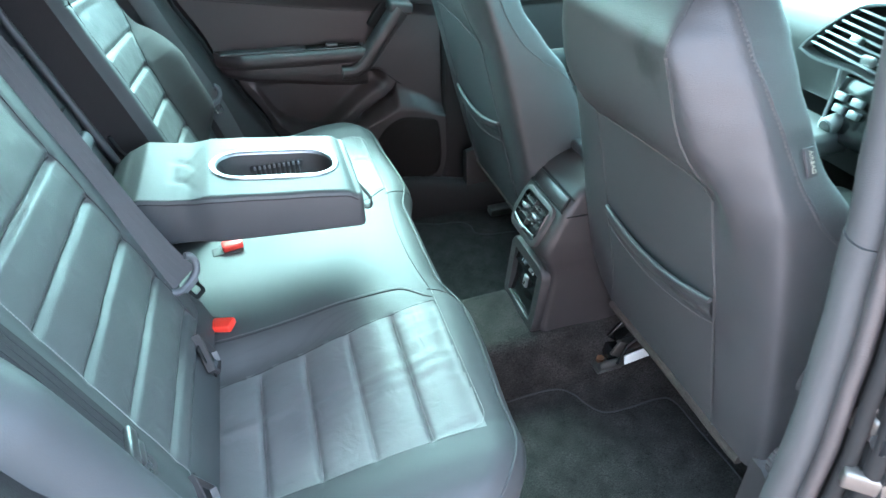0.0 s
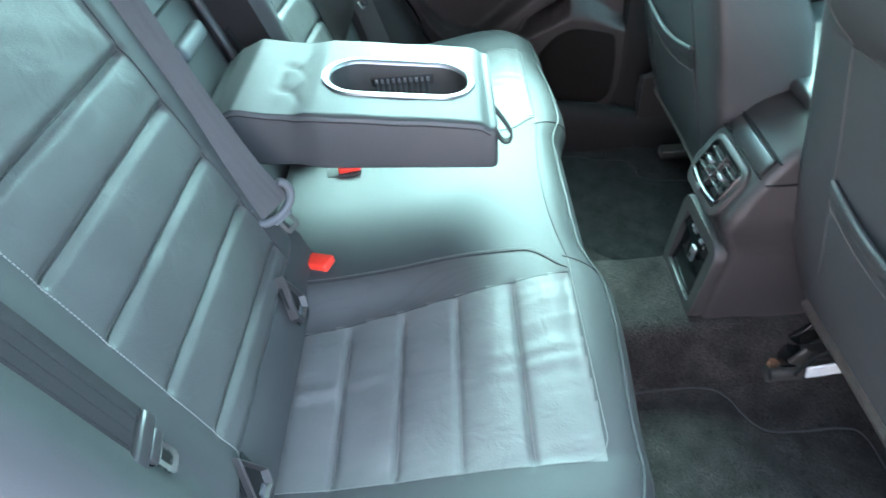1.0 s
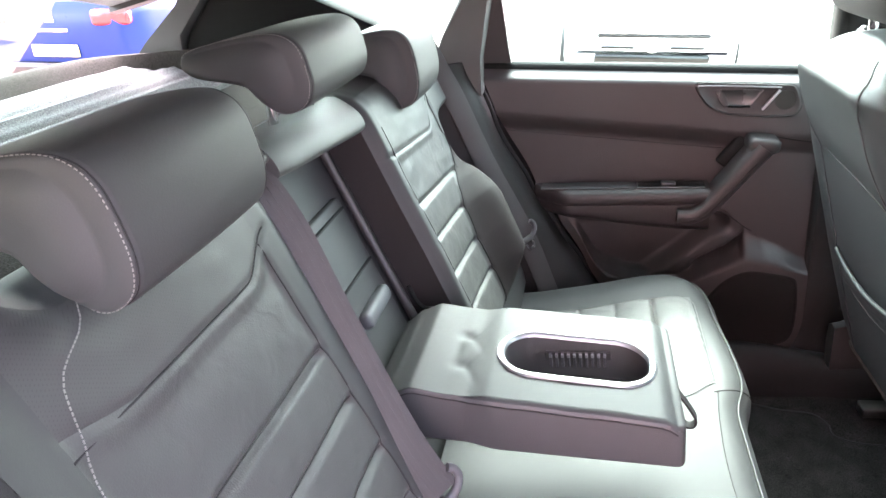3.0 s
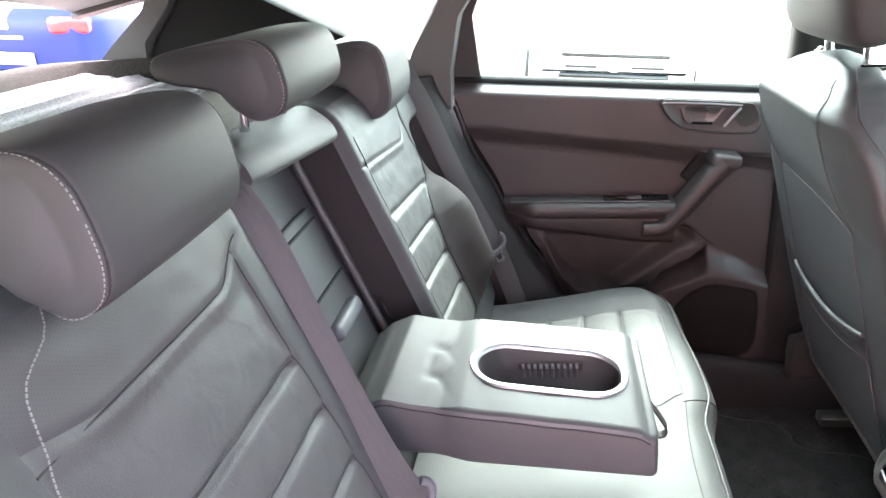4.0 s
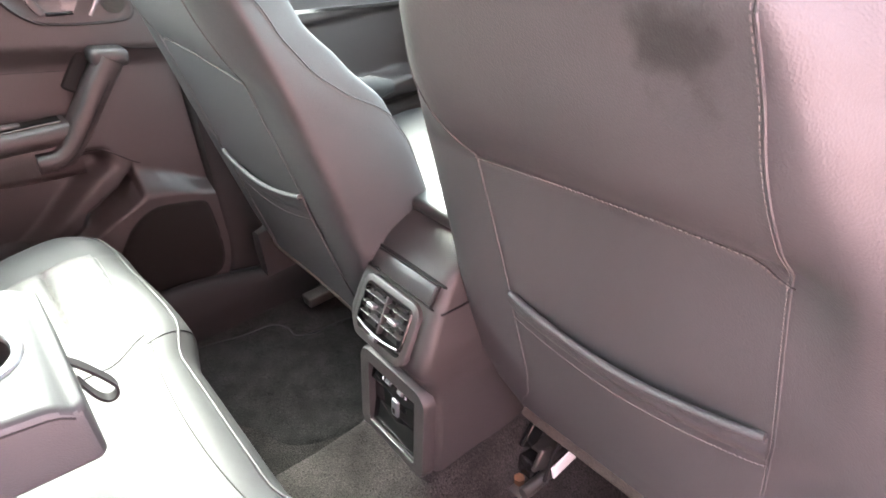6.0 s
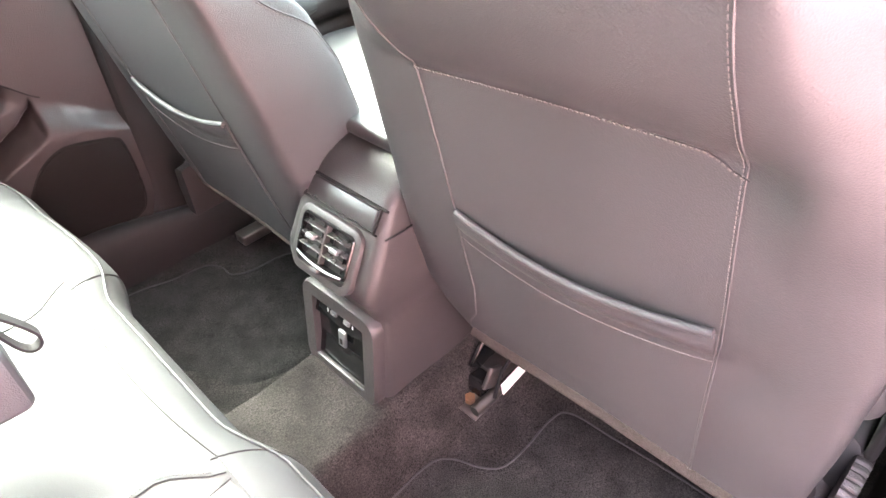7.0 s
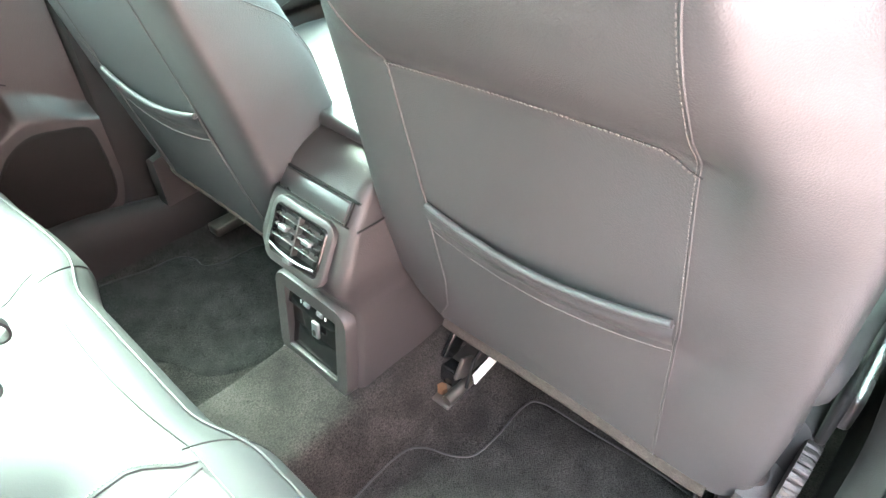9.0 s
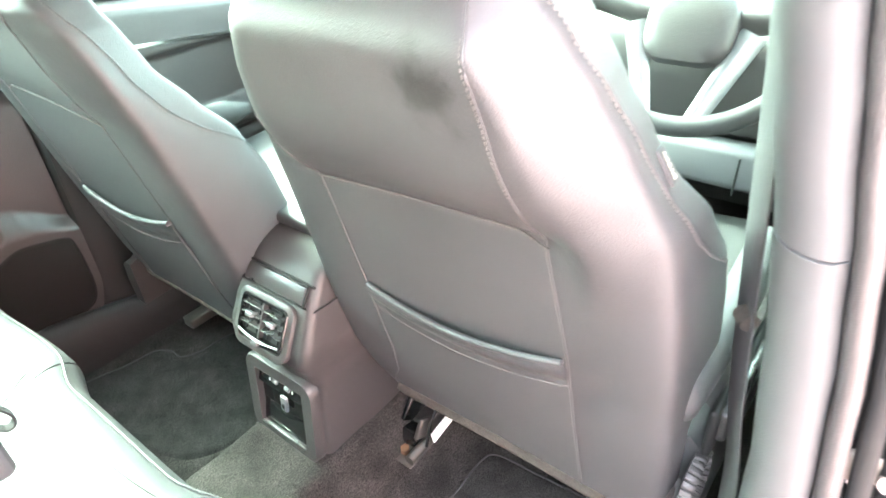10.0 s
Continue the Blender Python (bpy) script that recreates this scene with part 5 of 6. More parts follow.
def door_at(x, z, lift=0.0):
    return Vector((x, DOOR_Y - door_n(x, z) - lift, z))


rear_door = thing("car_door", "closed dark plastic rear door trim with armrest, pull handle and speaker", "door", (0.40, 0.74, 0.10), group="car doors")
us_, vs_ = frange(0, 1, 200), frange(0, 1, 210)
part("trim_panel", grid(lambda u, v: door_at(door_rear_x(0.09 + v * (belt_z(0.3) - 0.09)) * (1 - u) + (0.718 - 0.030 * max(0.0, 1 - v / 0.16) ** 2) * u, 0.09 + v * (belt_z(door_rear_x(0.8) * (1 - u) + 0.715 * u) - 0.09)), us_, vs_), DOOR_SKIN, rear_door)
part("belt_cap", tube([(x, 0.750, belt_z(x) - 0.004) for x in frange(0.0, 0.72, 20)], 0.017, 10), DARKTRIM, rear_door, "soft rounded top edge of the door")
part("outer_skin", loft([[Vector((x, a, b)) for a, b in ((0.775, belt_z(x) - 0.03), (0.80, belt_z(x) - 0.035), (0.88, 0.45), (0.88, -0.10), (0.84, -0.12), (0.84, 0.40))] for x in frange(-0.02, 0.74, 12)]), GLOSS, rear_door)
part("edge_seal", tube([(door_rear_x(z) - 0.006, 0.722, z) for z in frange(0.12, 0.85, 24)], 0.007, 8), PIPING, rear_door)
part("edge_seal", tube([(0.726, 0.728, z) for z in frange(0.10, 0.76, 16)], 0.010, 8), PIPING, rear_door)
# window frame at the rear of the glass
fr_o = [(0.012, 0.845), (0.03, 0.94), (0.09, 1.04), (0.17, 1.13), (0.19, 1.13), (0.12, 1.04), (0.085, 0.97), (0.086, 0.86), (0.087, 0.838)]
bmf = bmesh.new()
lo = [bmf.verts.new((x, 0.728 - 0.36 * max(0, z - 0.80), z)) for x, z in fr_o]
hi = [bmf.verts.new((x, 0.762 - 0.36 * max(0, z - 0.80), z)) for x, z in fr_o]
for q in range(len(fr_o)):
    bmf.faces.new((lo[q], lo[(q + 1) % len(fr_o)], hi[(q + 1) % len(fr_o)], hi[q]))
bmf.faces.new(lo)
bmf.faces.new(hi)
part("window_frame", bmf, PLASTIC, rear_door)
# armrest: shelf with a switch plate, running up into the pull handle
secs = []
for x in frange(0.118, 0.50, 40):
    zt = 0.552 - 0.045 * (x - 0.118)
    zb = zt - 0.070 - 0.035 * step(0.12, 0.48, x)
    w = 0.050 * step(0.10, 0.20, x) + 0.012
    secs.append([Vector((x, DOOR_Y - a, b)) for a, b in ((-0.01, zt), (w * 0.8, zt), (w, zt - 0.006), (w + 0.004, zt - 0.018), (w - 0.002, zt - 0.034), (w - 0.008, zt - 0.038), (w - 0.006, zb + 0.02), (w - 0.018, zb + 0.004), (w - 0.04, zb), (-0.01, zb))])
shelf = part("armrest", loft(secs), DOOR_SKIN, rear_door, "door armrest shelf")
part("armrest_cap", strap([(x, DOOR_Y - 0.030, 0.5535 - 0.045 * (x - 0.118)) for x in frange(0.135, 0.345, 12)], 0.040, 0.004, (0, 1, 0)), PLASTIC, shelf)
part("switch_plate", strap(curve([(x, DOOR_Y - 0.030, 0.5535 - 0.045 * (x - 0.118)) for x in (0.348, 0.40, 0.45, 0.49)], 4), 0.040, 0.004, (0, 1, 0)), GLOSS, shelf, "gloss black window switch plate")
part("window_switch", rbox((0.415, DOOR_Y - 0.032, 0.5445), (0.030, 0.016, 0.008), 0.003, (0, 6, 0)), SATIN_BLACK, shelf)
line = curve([(0.430, 0, 0.478), (0.462, 0, 0.476), (0.486, 0, 0.488), (0.507, 0, 0.510), (0.540, 0, 0.550), (0.570, 0, 0.587), (0.600, 0, 0.622)], 6)
secs = []
for i, q in enumerate(line):
    d = (line[min(i + 1, len(line) - 1)] - line[max(0, i - 1)]).normalized()
    p = Vector((-d.z, 0, d.x))
    w = 0.0165 + 0.004 * (i / len(line))
    secs.append([q + p * (w * a) + Vector((0, b, 0)) for a, b in ((-1, 0.705), (-1, 0.664), (-0.92, 0.655), (-0.65, 0.650), (0.0, 0.648), (0.55, 0.649), (0.80, 0.653), (1.0, 0.662), (1.0, 0.705))])
part("pull_handle", loft(secs), DOOR_SKIN, rear_door, "slanted pull handle")
part("handle_line", tube([q + Vector((0.004, 0.6485, -0.006)) for q in line[4:-4]], 0.0010, 6), SEAM, rear_door)
part("pull_cap", rbox((0.600, 0.690, 0.626), (0.062, 0.070, 0.030), 0.010, (0, 10, 0)), PLASTIC, rear_door, "smooth cap at the top of the handle")
part("pull_pocket", rbox((0.556, 0.716, 0.597), (0.050, 0.014, 0.075), 0.006, (0, 38, 0)), PIPING, rear_door)
part("trim_joint", tube([door_at(x, z, 0.0008) for x, z in ((0.615, 0.635), (0.66, 0.622), (0.71, 0.611))], 0.0013, 6), PIPING, rear_door)
part("trim_joint", tube([door_at(x, 0.728 - 0.170 * (x - 0.02) - 0.034, 0.0003) for x in frange(0.06, 0.62, 30)], 0.0008, 6), SEAM, rear_door)
part("trim_joint", tube([door_at(x, interp([(0.50, 0.455), (0.54, 0.452), (0.60, 0.405)], x), 0.0008) for x in frange(0.50, 0.60, 12)], 0.0014, 6), PIPING, rear_door)
# release handle in its shallow surround
bez = [(0.468, 0.757), (0.482, 0.760), (0.56, 0.751), (0.635, 0.741), (0.660, 0.733), (0.672, 0.700), (0.664, 0.678), (0.64, 0.674), (0.589, 0.679), (0.545, 0.686), (0.515, 0.694), (0.488, 0.716), (0.470, 0.744)]
bo = curve([(x, 0, z) for x, z in bez] + [(bez[0][0], 0, bez[0][1])], 5)[:-1]
bc = sum(bo, Vector()) / len(bo)
BEZEL_Y = DOOR_Y - 0.0205
sec = []
for f, n in ((1.0, -0.004), (1.0, 0.0025), (0.97, 0.0042), (0.94, 0.0036), (0.90, 0.0008)):
    sec.append([Vector((bc.x + (q.x - bc.x) * f, BEZEL_Y - n, bc.z + (q.z - bc.z) * f)) for q in bo])
bb = loft(sec, caps=False)
bb.faces.new([v for v in bb.verts][-len(bo):])
bezel = part("release_bezel", bb, DOOR_SKIN, rear_door, "door release surround in the colour of the trim")
part("bezel_joint", tube([q + Vector((0, BEZEL_Y - 0.0012, 0)) for q in bo], 0.0016, 6, closed=True), PIPING, bezel)
part("bezel_edge", tube(curve([(0.472, BEZEL_Y - 0.004, 0.751), (0.482, BEZEL_Y - 0.0045, 0.753), (0.56, BEZEL_Y - 0.0045, 0.7445), (0.632, BEZEL_Y - 0.0045, 0.7355)], 5), 0.0016, 8), SATIN, bezel, "satin silver upper edge")
cup_o = curve([(x, 0, z) for x, z in ((0.508, 0.741), (0.55, 0.7385), (0.596, 0.733), (0.594, 0.726), (0.576, 0.702), (0.568, 0.698), (0.53, 0.703), (0.520, 0.709), (0.508, 0.741))], 3)[:-1]
cc = sum(cup_o, Vector()) / len(cup_o)
cup = loft([[Vector((cc.x + (q.x - cc.x) * f, BEZEL_Y - n, cc.z + (q.z - cc.z) * f)) for q in cup_o] for f, n in ((1.0, 0.0), (1.0, 0.0018), (0.95, 0.0022), (0.90, 0.0014))])
part("finger_cup", cup, SATIN_BLACK, bezel, "dark finger cup")
lever = loft([[Vector((x + d, BEZEL_Y - n, z)) for d, n in ((-0.010, 0.001), (-0.008, 0.0045), (0.0, 0.0055), (0.005, 0.004), (0.006, 0.001))] for x, z in ((0.517, 0.738), (0.520, 0.728), (0.524, 0.717), (0.531, 0.707))])
part("release_lever", lever, SATIN_BLACK, bezel, "smooth black release lever")
part("cup_floor", tube([(0.532, BEZEL_Y - 0.003, 0.7055), (0.574, BEZEL_Y - 0.003, 0.7015)], 0.0032, 8), GLOSS, bezel)
part("lever_bar", rbox((0.6135, BEZEL_Y - 0.0035, 0.7115), (0.050, 0.005, 0.0065), 0.0018, (0, -50, 0)), SATIN, bezel, "satin silver slanted bar")
part("round_spot", tube([(0.642, BEZEL_Y - 0.0005, 0.708), (0.642, BEZEL_Y - 0.0016, 0.708)], 0.020, 24), FELT, bezel, "small round felt patch beside the slanted bar")
# speaker grille
mesh_o = curve([(x, 0, z) for x, z in ((0.505, 0.245), (0.535, 0.284), (0.565, 0.306), (0.600, 0.315), (0.650, 0.306), (0.682, 0.297), (0.694, 0.280), (0.699, 0.210), (0.694, 0.150), (0.672, 0.122), (0.620, 0.116), (0.540, 0.132), (0.500, 0.170), (0.494, 0.210), (0.505, 0.245))], 5)[:-1]
mc = sum(mesh_o, Vector()) / len(mesh_o)
dome = [[door_at(mc.x + (q.x - mc.x) * f, mc.z + (q.z - mc.z) * f, n) for q in mesh_o] for f, n in ((1.03, -0.002), (1.0, 0.0006), (0.985, 0.0026), (0.96, 0.0034), (0.6, 0.0050), (0.25, 0.0056), (0.05, 0.0056))]
part("speaker_grille", loft(dome), MESH_CLOTH, rear_door, "dark rounded speaker mesh")
part("grille_joint", tube([door_at(mc.x + (q.x - mc.x) * 1.02, mc.z + (q.z - mc.z) * 1.02, 0.0002) for q in mesh_o], 0.0014, 6, closed=True), PIPING, rear_door)

# far front door, seen past the passenger seat
front_door = thing("car_door", "closed dark front passenger door trim with chrome strip", "door", (1.2, 0.74, 0.10), group="car doors")


def fdoor_n(x, z):
    n = 0.020 * step(0.585, 0.60, z) - 0.03 * step(belt_z(x) - 0.03, belt_z(x), z) ** 2
    n += 0.055 * step(0.36, 0.40, z) * (1 - step(0.43, 0.45, z)) + 0.012 * (1 - step(0.34, 0.36, z))
    return n


part("trim_panel", grid(lambda x, v: Vector((x, DOOR_Y - fdoor_n(x, 0.08 + v * (belt_z(x) - 0.08)), 0.08 + v * (belt_z(x) - 0.08))), frange(0.80, 2.0, 36), frange(0, 1, 90)), DOOR_SKIN, front_door)
part("belt_cap", tube([(x, 0.750, belt_z(x) - 0.004) for x in frange(0.79, 2.0, 24)], 0.017, 10), DARKTRIM, front_door)
part("chrome_strip", strap([(x, 0.7035, 0.616 - 0.10 * (x - 1.08)) for x in frange(0.83, 1.60, 16)], 0.008, 0.004, (0, 0, 1)), CHROME, front_door, "slim chrome strip")
part("outer_skin", loft([[Vector((x, a, b)) for a, b in ((0.775, belt_z(x) - 0.03), (0.80, belt_z(x) - 0.035), (0.88, 0.45), (0.88, -0.10), (0.84, -0.12), (0.84, 0.40))] for x in frange(0.75, 2.0, 14)]), GLOSS, front_door)

# near front door and body side, closed
near_door = thing("car_door", "closed dark driver's door trim beyond the centre pillar", "door", (1.3, -0.74, 0.10), group="car doors")
part("trim_panel", grid(lambda x, v: Vector((x, -DOOR_Y + fdoor_n(x, 0.08 + v * (belt_z(x) - 0.08)), 0.08 + v * (belt_z(x) - 0.08))), frange(0.86, 2.0, 36), frange(0, 1, 90)), DOOR_SKIN, near_door)
part("outer_skin", loft([[Vector((x, -a, b)) for a, b in ((0.775, belt_z(x) - 0.03), (0.80, belt_z(x) - 0.035), (0.88, 0.45), (0.88, -0.10), (0.84, -0.12), (0.84, 0.40))] for x in frange(0.86, 2.0, 14)]), GLOSS, near_door)

# the open rear door swung out from the centre pillar
open_door = thing("car_door", "open rear door swung out from the centre pillar", "door", (0.80, -0.80, 0.10), group="car doors")
dm = pose(0.835, -0.79, 0.0, 0, 0, -82)
part("outer_skin", rbox((0, 0, 0), (0.86, 0.05, 0.98), 0.02, m=dm @ pose(0.45, 0.06, 0.30)), GLOSS, open_door)
part("trim_panel", rbox((0, 0, 0), (0.84, 0.06, 0.86), 0.02, m=dm @ pose(0.45, 0.0, 0.34)), DOOR_SKIN, open_door)
part("belt_cap", rbox((0, 0, 0), (0.84, 0.05, 0.03), 0.012, m=dm @ pose(0.45, 0.02, 0.785)), PLASTIC, open_door)
hinge = part("hinge", rbox((0.727, -0.722, 0.572), (0.030, 0.045, 0.030), 0.006, (0, 0, 20)), STEEL, open_door, "bright steel door hinge")
part("hinge_pin", tube([(0.722, -0.712, 0.553), (0.722, -0.712, 0.596)], 0.011, 16), CHROME, hinge)
part("hinge_bolt", tube([(0.708, -0.738, 0.570), (0.722, -0.738, 0.570)], 0.010, 12), CHROME, hinge)
part("check_strap", rbox((0.735, -0.76, 0.52), (0.10, 0.016, 0.022), 0.004, (0, 0, -40)), STEEL, open_door, "steel check strap")


def pane(name, pts, label):
    bm = bmesh.new()
    bm.faces.new([bm.verts.new(Vector(p)) for p in pts])
    return tagged(part(name, bm, GLASS, smooth=False), label, "window", kind="structure")


for k, sd in enumerate((1, -1)):
    pane(f"window_quarter_{k + 1}", [(-0.50, 0.70 * sd, 0.95), (-0.06, 0.70 * sd, 0.84), (0.06, 0.60 * sd, 1.13), (-0.50, 0.58 * sd, 1.15)], "green tinted quarter glass")
    pane(f"window_front_{k + 1}", [(0.80, 0.745 * sd, belt_z(0.80) - 0.01), (1.95, 0.745 * sd, belt_z(1.95) - 0.01), (1.30, 0.60 * sd, 1.10), (0.76, 0.60 * sd, 1.14)], "green tinted front door glass")
pane("window_rear_door", [(0.06, 0.745, belt_z(0.06) - 0.01), (0.74, 0.745, belt_z(0.74) - 0.01), (0.72, 0.60, 1.13), (0.14, 0.60, 1.14)], "green tinted rear door glass")
pane("window_tailgate", [(-1.12, -0.58, 0.93), (-1.12, 0.58, 0.93), (-0.74, 0.52, 1.16), (-0.74, -0.52, 1.16)], "green tinted tailgate glass")
pane("window_windscreen", [(2.02, -0.68, 0.66), (2.02, 0.68, 0.66), (1.30, 0.56, 1.12), (1.30, -0.56, 1.12)], "green tinted windscreen")

# ---- belts and buckles ----


def tongue_part(parent, m, body=GREY):
    """Belt tongue: grey plastic yoke with curled ends, steel plate with a slot."""
    if body is GREY:
        shape = merge(tube([m @ Vector(q) for q in curve([(-0.030, 0.0, 0.030), (-0.036, 0, 0.022), (-0.036, 0, 0.008), (-0.026, 0, -0.005), (-0.010, 0, -0.011), (0.010, 0, -0.011), (0.026, 0, -0.005), (0.036, 0, 0.008), (0.036, 0, 0.022), (0.030, 0, 0.030)], 6)], 0.0055, 10), rbox((0, 0, 0), (0.034, 0.010, 0.012), 0.003, m=m @ pose(0, 0, -0.015)))
    else:
        shape = merge(rbox((0, 0, 0), (0.060, 0.012, 0.020), 0.005, m=m @ pose(0, 0, 0.004)), rbox((0, 0, 0), (0.036, 0.012, 0.016), 0.004, m=m @ pose(0, 0, -0.010)))
    yoke = part("tongue_yoke", shape, body, parent, "plastic belt tongue")
    plate = bmesh.new()
    o = [(-0.013, -0.008), (0.013, -0.008), (0.013, -0.040), (0.009, -0.046), (-0.009, -0.046), (-0.013, -0.040)]
    i = [(-0.007, -0.022), (0.007, -0.022), (0.007, -0.036), (0.005, -0.038), (-0.005, -0.038), (-0.007, -0.036)]
    for y in (-0.0015, 0.0015):
        a = [plate.verts.new(m @ Vector((p, y, q))) for p, q in o]
        b = [plate.verts.new(m @ Vector((p, y, q))) for p, q in i]
        for k in range(6):
            plate.faces.new((a[k], a[(k + 1) % 6], b[(k + 1) % 6], b[k]))
    part("tongue_plate", plate, CHROME, yoke, "slotted steel tongue")


def belt_frame(at, along, across):
    """Axes for a tongue: x across the webbing, z up along it."""
    z = Vector(along).normalized()
    x = Vector(across)
    x = (x - z * x.dot(z)).normalized()
    y = z.cross(x)
    return Matrix.Translation(at) @ Matrix((x, y, z)).transposed().to_4x4() @ Matrix.Scale(0.80, 4)


ACROSS = Vector((0.70, 0.62, 0.25))
mid_belt = thing("seat_belt", "black middle seat belt hanging over the backrest", "seat belt", (0.0, -0.14, 0.47), group="seat belts")
top_pts = [(-0.134, 0.915, -0.030), (-0.138, 0.897, -0.008), (-0.147, 0.83, 0.005), (-0.164, 0.72, 0.009), (-0.176, 0.62, 0.013), (-0.182, 0.55, 0.018), (-0.182, 0.495, 0.025)]
top_line = curve([back_at(y, z, n) for y, z, n in top_pts], 6)
turns = [Vector((0, 1, 0.2)).lerp(ACROSS, step(0.0, 0.35, i / (len(top_line) - 1))) for i in range(len(top_line))]
part("webbing", strap(top_line, 0.047, 0.0022, turns), WEB, mid_belt)
part("webbing", strap([q + Vector((-0.006, 0.008, -0.004)) for q in top_line], 0.047, 0.0022, [v + Vector((-0.15, 0.1, 0)) for v in turns]), WEB, mid_belt)
for o in (-0.016, -0.008, 0.0, 0.008, 0.016):
    part("webbing_rib", strap([q + v.normalized() * o + OUT * 0.0013 for q, v in zip(top_line, turns)], 0.0030, 0.0010, turns), WEB, mid_belt)
part("belt_guide", rbox((0, 0, 0), (0.03, 0.060, 0.012), 0.005, m=pose(*back_at(-0.130, 0.905, 0.000), 0, -18, 0)), PLASTIC, mid_belt)
tongue_part(mid_belt, belt_frame(top_line[-1] + Vector((0.002, -0.002, 0.0)), top_line[-4] - top_line[-1], ACROSS))

out_belt = thing("seat_belt", "black outer seat belt lying over the side bolster", "seat belt", (0.06, -0.54, 0.50), group="seat belts")
ob_pts = [(-0.532, 0.915), (-0.537, 0.84), (-0.538, 0.76), (-0.538, 0.68), (-0.538, 0.61), (-0.537, 0.560)]
out_line = curve([back_at(y, z, back_n(-y, z) + 0.007) for y, z in ob_pts], 6)
OUT_ACROSS = Vector((-0.22, 0.97, 0.0))
part("webbing", strap(out_line, 0.047, 0.0022, OUT_ACROSS), WEB_DARK, out_belt)
part("webbing", strap(curve([back_at(y - 0.006, z, back_n(-y, z) + 0.003) for y, z in ob_pts] + [back_at(-0.560, 0.44, 0.02)], 6), 0.047, 0.0022, OUT_ACROSS), WEB_DARK, out_belt)
for o in (-0.012, 0.0, 0.012):
    part("webbing_rib", strap([q + OUT_ACROSS * o + OUT * 0.0012 for q in out_line], 0.0035, 0.0012, OUT_ACROSS), WEB_DARK, out_belt)
tongue_part(out_belt, belt_frame(out_line[-1] + Vector((0.003, -0.003, 0.002)), out_line[-4] - out_line[-1], OUT_ACROSS), SATIN_BLACK)

far_belt = thing("seat_belt", "black outer seat belt beside the far seat bolster", "seat belt", (0.06, 0.60, 0.40), group="seat belts")
fb = [(-0.075, 0.585, 0.93), (-0.045, 0.595, 0.85), (-0.022, 0.602, 0.79), (0.027, 0.604, 0.646), (0.098, 0.602, 0.474), (0.144, 0.602, 0.317)]
part("webbing", strap(curve(fb, 6), 0.046, 0.0022, (1, 0.6, 0.3)), WEB, far_belt)
tongue_part(far_belt, belt_frame((0.099, 0.598, 0.474), (-0.05, 0.0, 0.12), (1, 0.6, 0.3)))

drv_belt = thing("seat_belt", "black driver's seat belt hanging at the centre pillar", "seat belt", (0.78, -0.60, 0.2), group="seat belts")
part("webbing", strap(curve([(0.775, -0.564, 1.00), (0.78, -0.589, 0.845), (0.78, -0.605, 0.673), (0.78, -0.620, 0.52), (0.785, -0.634, 0.40), (0.79, -0.643, 0.15)], 6), 0.047, 0.0024, (0.93, 0.52, 0)), WEB, drv_belt)
part("belt_button", tube([(0.776, -0.608, 0.622), (0.764, -0.618, 0.621)], 0.008, 12), FELT_WORN, drv_belt, "brown belt stop button")


def buckle(x, y, z, rot, label):
    ob = thing("belt_buckle", label, "buckle", (x, y, z - 0.02), group="belt buckles")
    m = pose(x, y, z, *rot)
    part("casing", rbox((0, 0, 0), (0.060, 0.034, 0.026), 0.006, m=m @ pose(-0.010, 0, -0.012)), PLASTIC, ob)
    part("release_button", rbox((0, 0, 0), (0.038, 0.026, 0.013), 0.004, m=m @ pose(0.002, 0, 0.006)), RED, ob, "red release button")
    return ob


buckle(0.099, -0.150, 0.373, (0, -8, -23), "black belt buckle with red button beside the middle seat")
buckle(0.118, 0.076, 0.376, (0, -4, 8), "black belt buckle with red button under the armrest")

# child-seat anchor sleeves and the vinyl valance between backrest and cushion
for sd in (1, -1):
    secs = []
    for a in frange(0.13, 0.60, 30):
        q = back_at(a * sd, 0.405, -0.009)
        secs.append([q + Vector((dx, 0, dz)) for dx, dz in ((-0.03, 0.045), (-0.010, 0.040), (0.006, 0.015), (0.016, -0.020), (0.020, -0.050), (-0.03, -0.05))])
    part("valance", loft(secs), LEATHER, bench, "smooth leather valance below the backrest")
for y in (-0.254, -0.490):
    an = thing("anchor_sleeve", "black triangular child-seat anchor sleeve", "anchor", (0.09, y, 0.37), group="anchor sleeves")
    m = pose(*back_at(y, 0.412, 0.0135), -4, -14, 0) @ Matrix.Scale(1.25, 4)
    o = [(0, 0.030), (0.017, -0.012), (0.010, -0.024), (-0.010, -0.024), (-0.017, -0.012)]
    sec = []
    for n, f in ((-0.006, 1.0), (0.003, 1.0), (0.004, 0.86), (-0.006, 0.68)):
        sec.append([m @ Vector((n, a * f, b * f)) for a, b in o])
    part("sleeve_rim", loft(sec, caps=False), PLASTIC, an)
    part("sleeve_hole", rbox((0, 0, 0), (0.002, 0.026, 0.045), 0.0008, m=m @ pose(-0.003, 0, -0.003)), PIPING, an)
    part("anchor_mark", rbox((0, 0, 0), (0.002, 0.010, 0.006), 0.0006, m=m @ pose(0.0, 0, -0.016)), GREY, an)
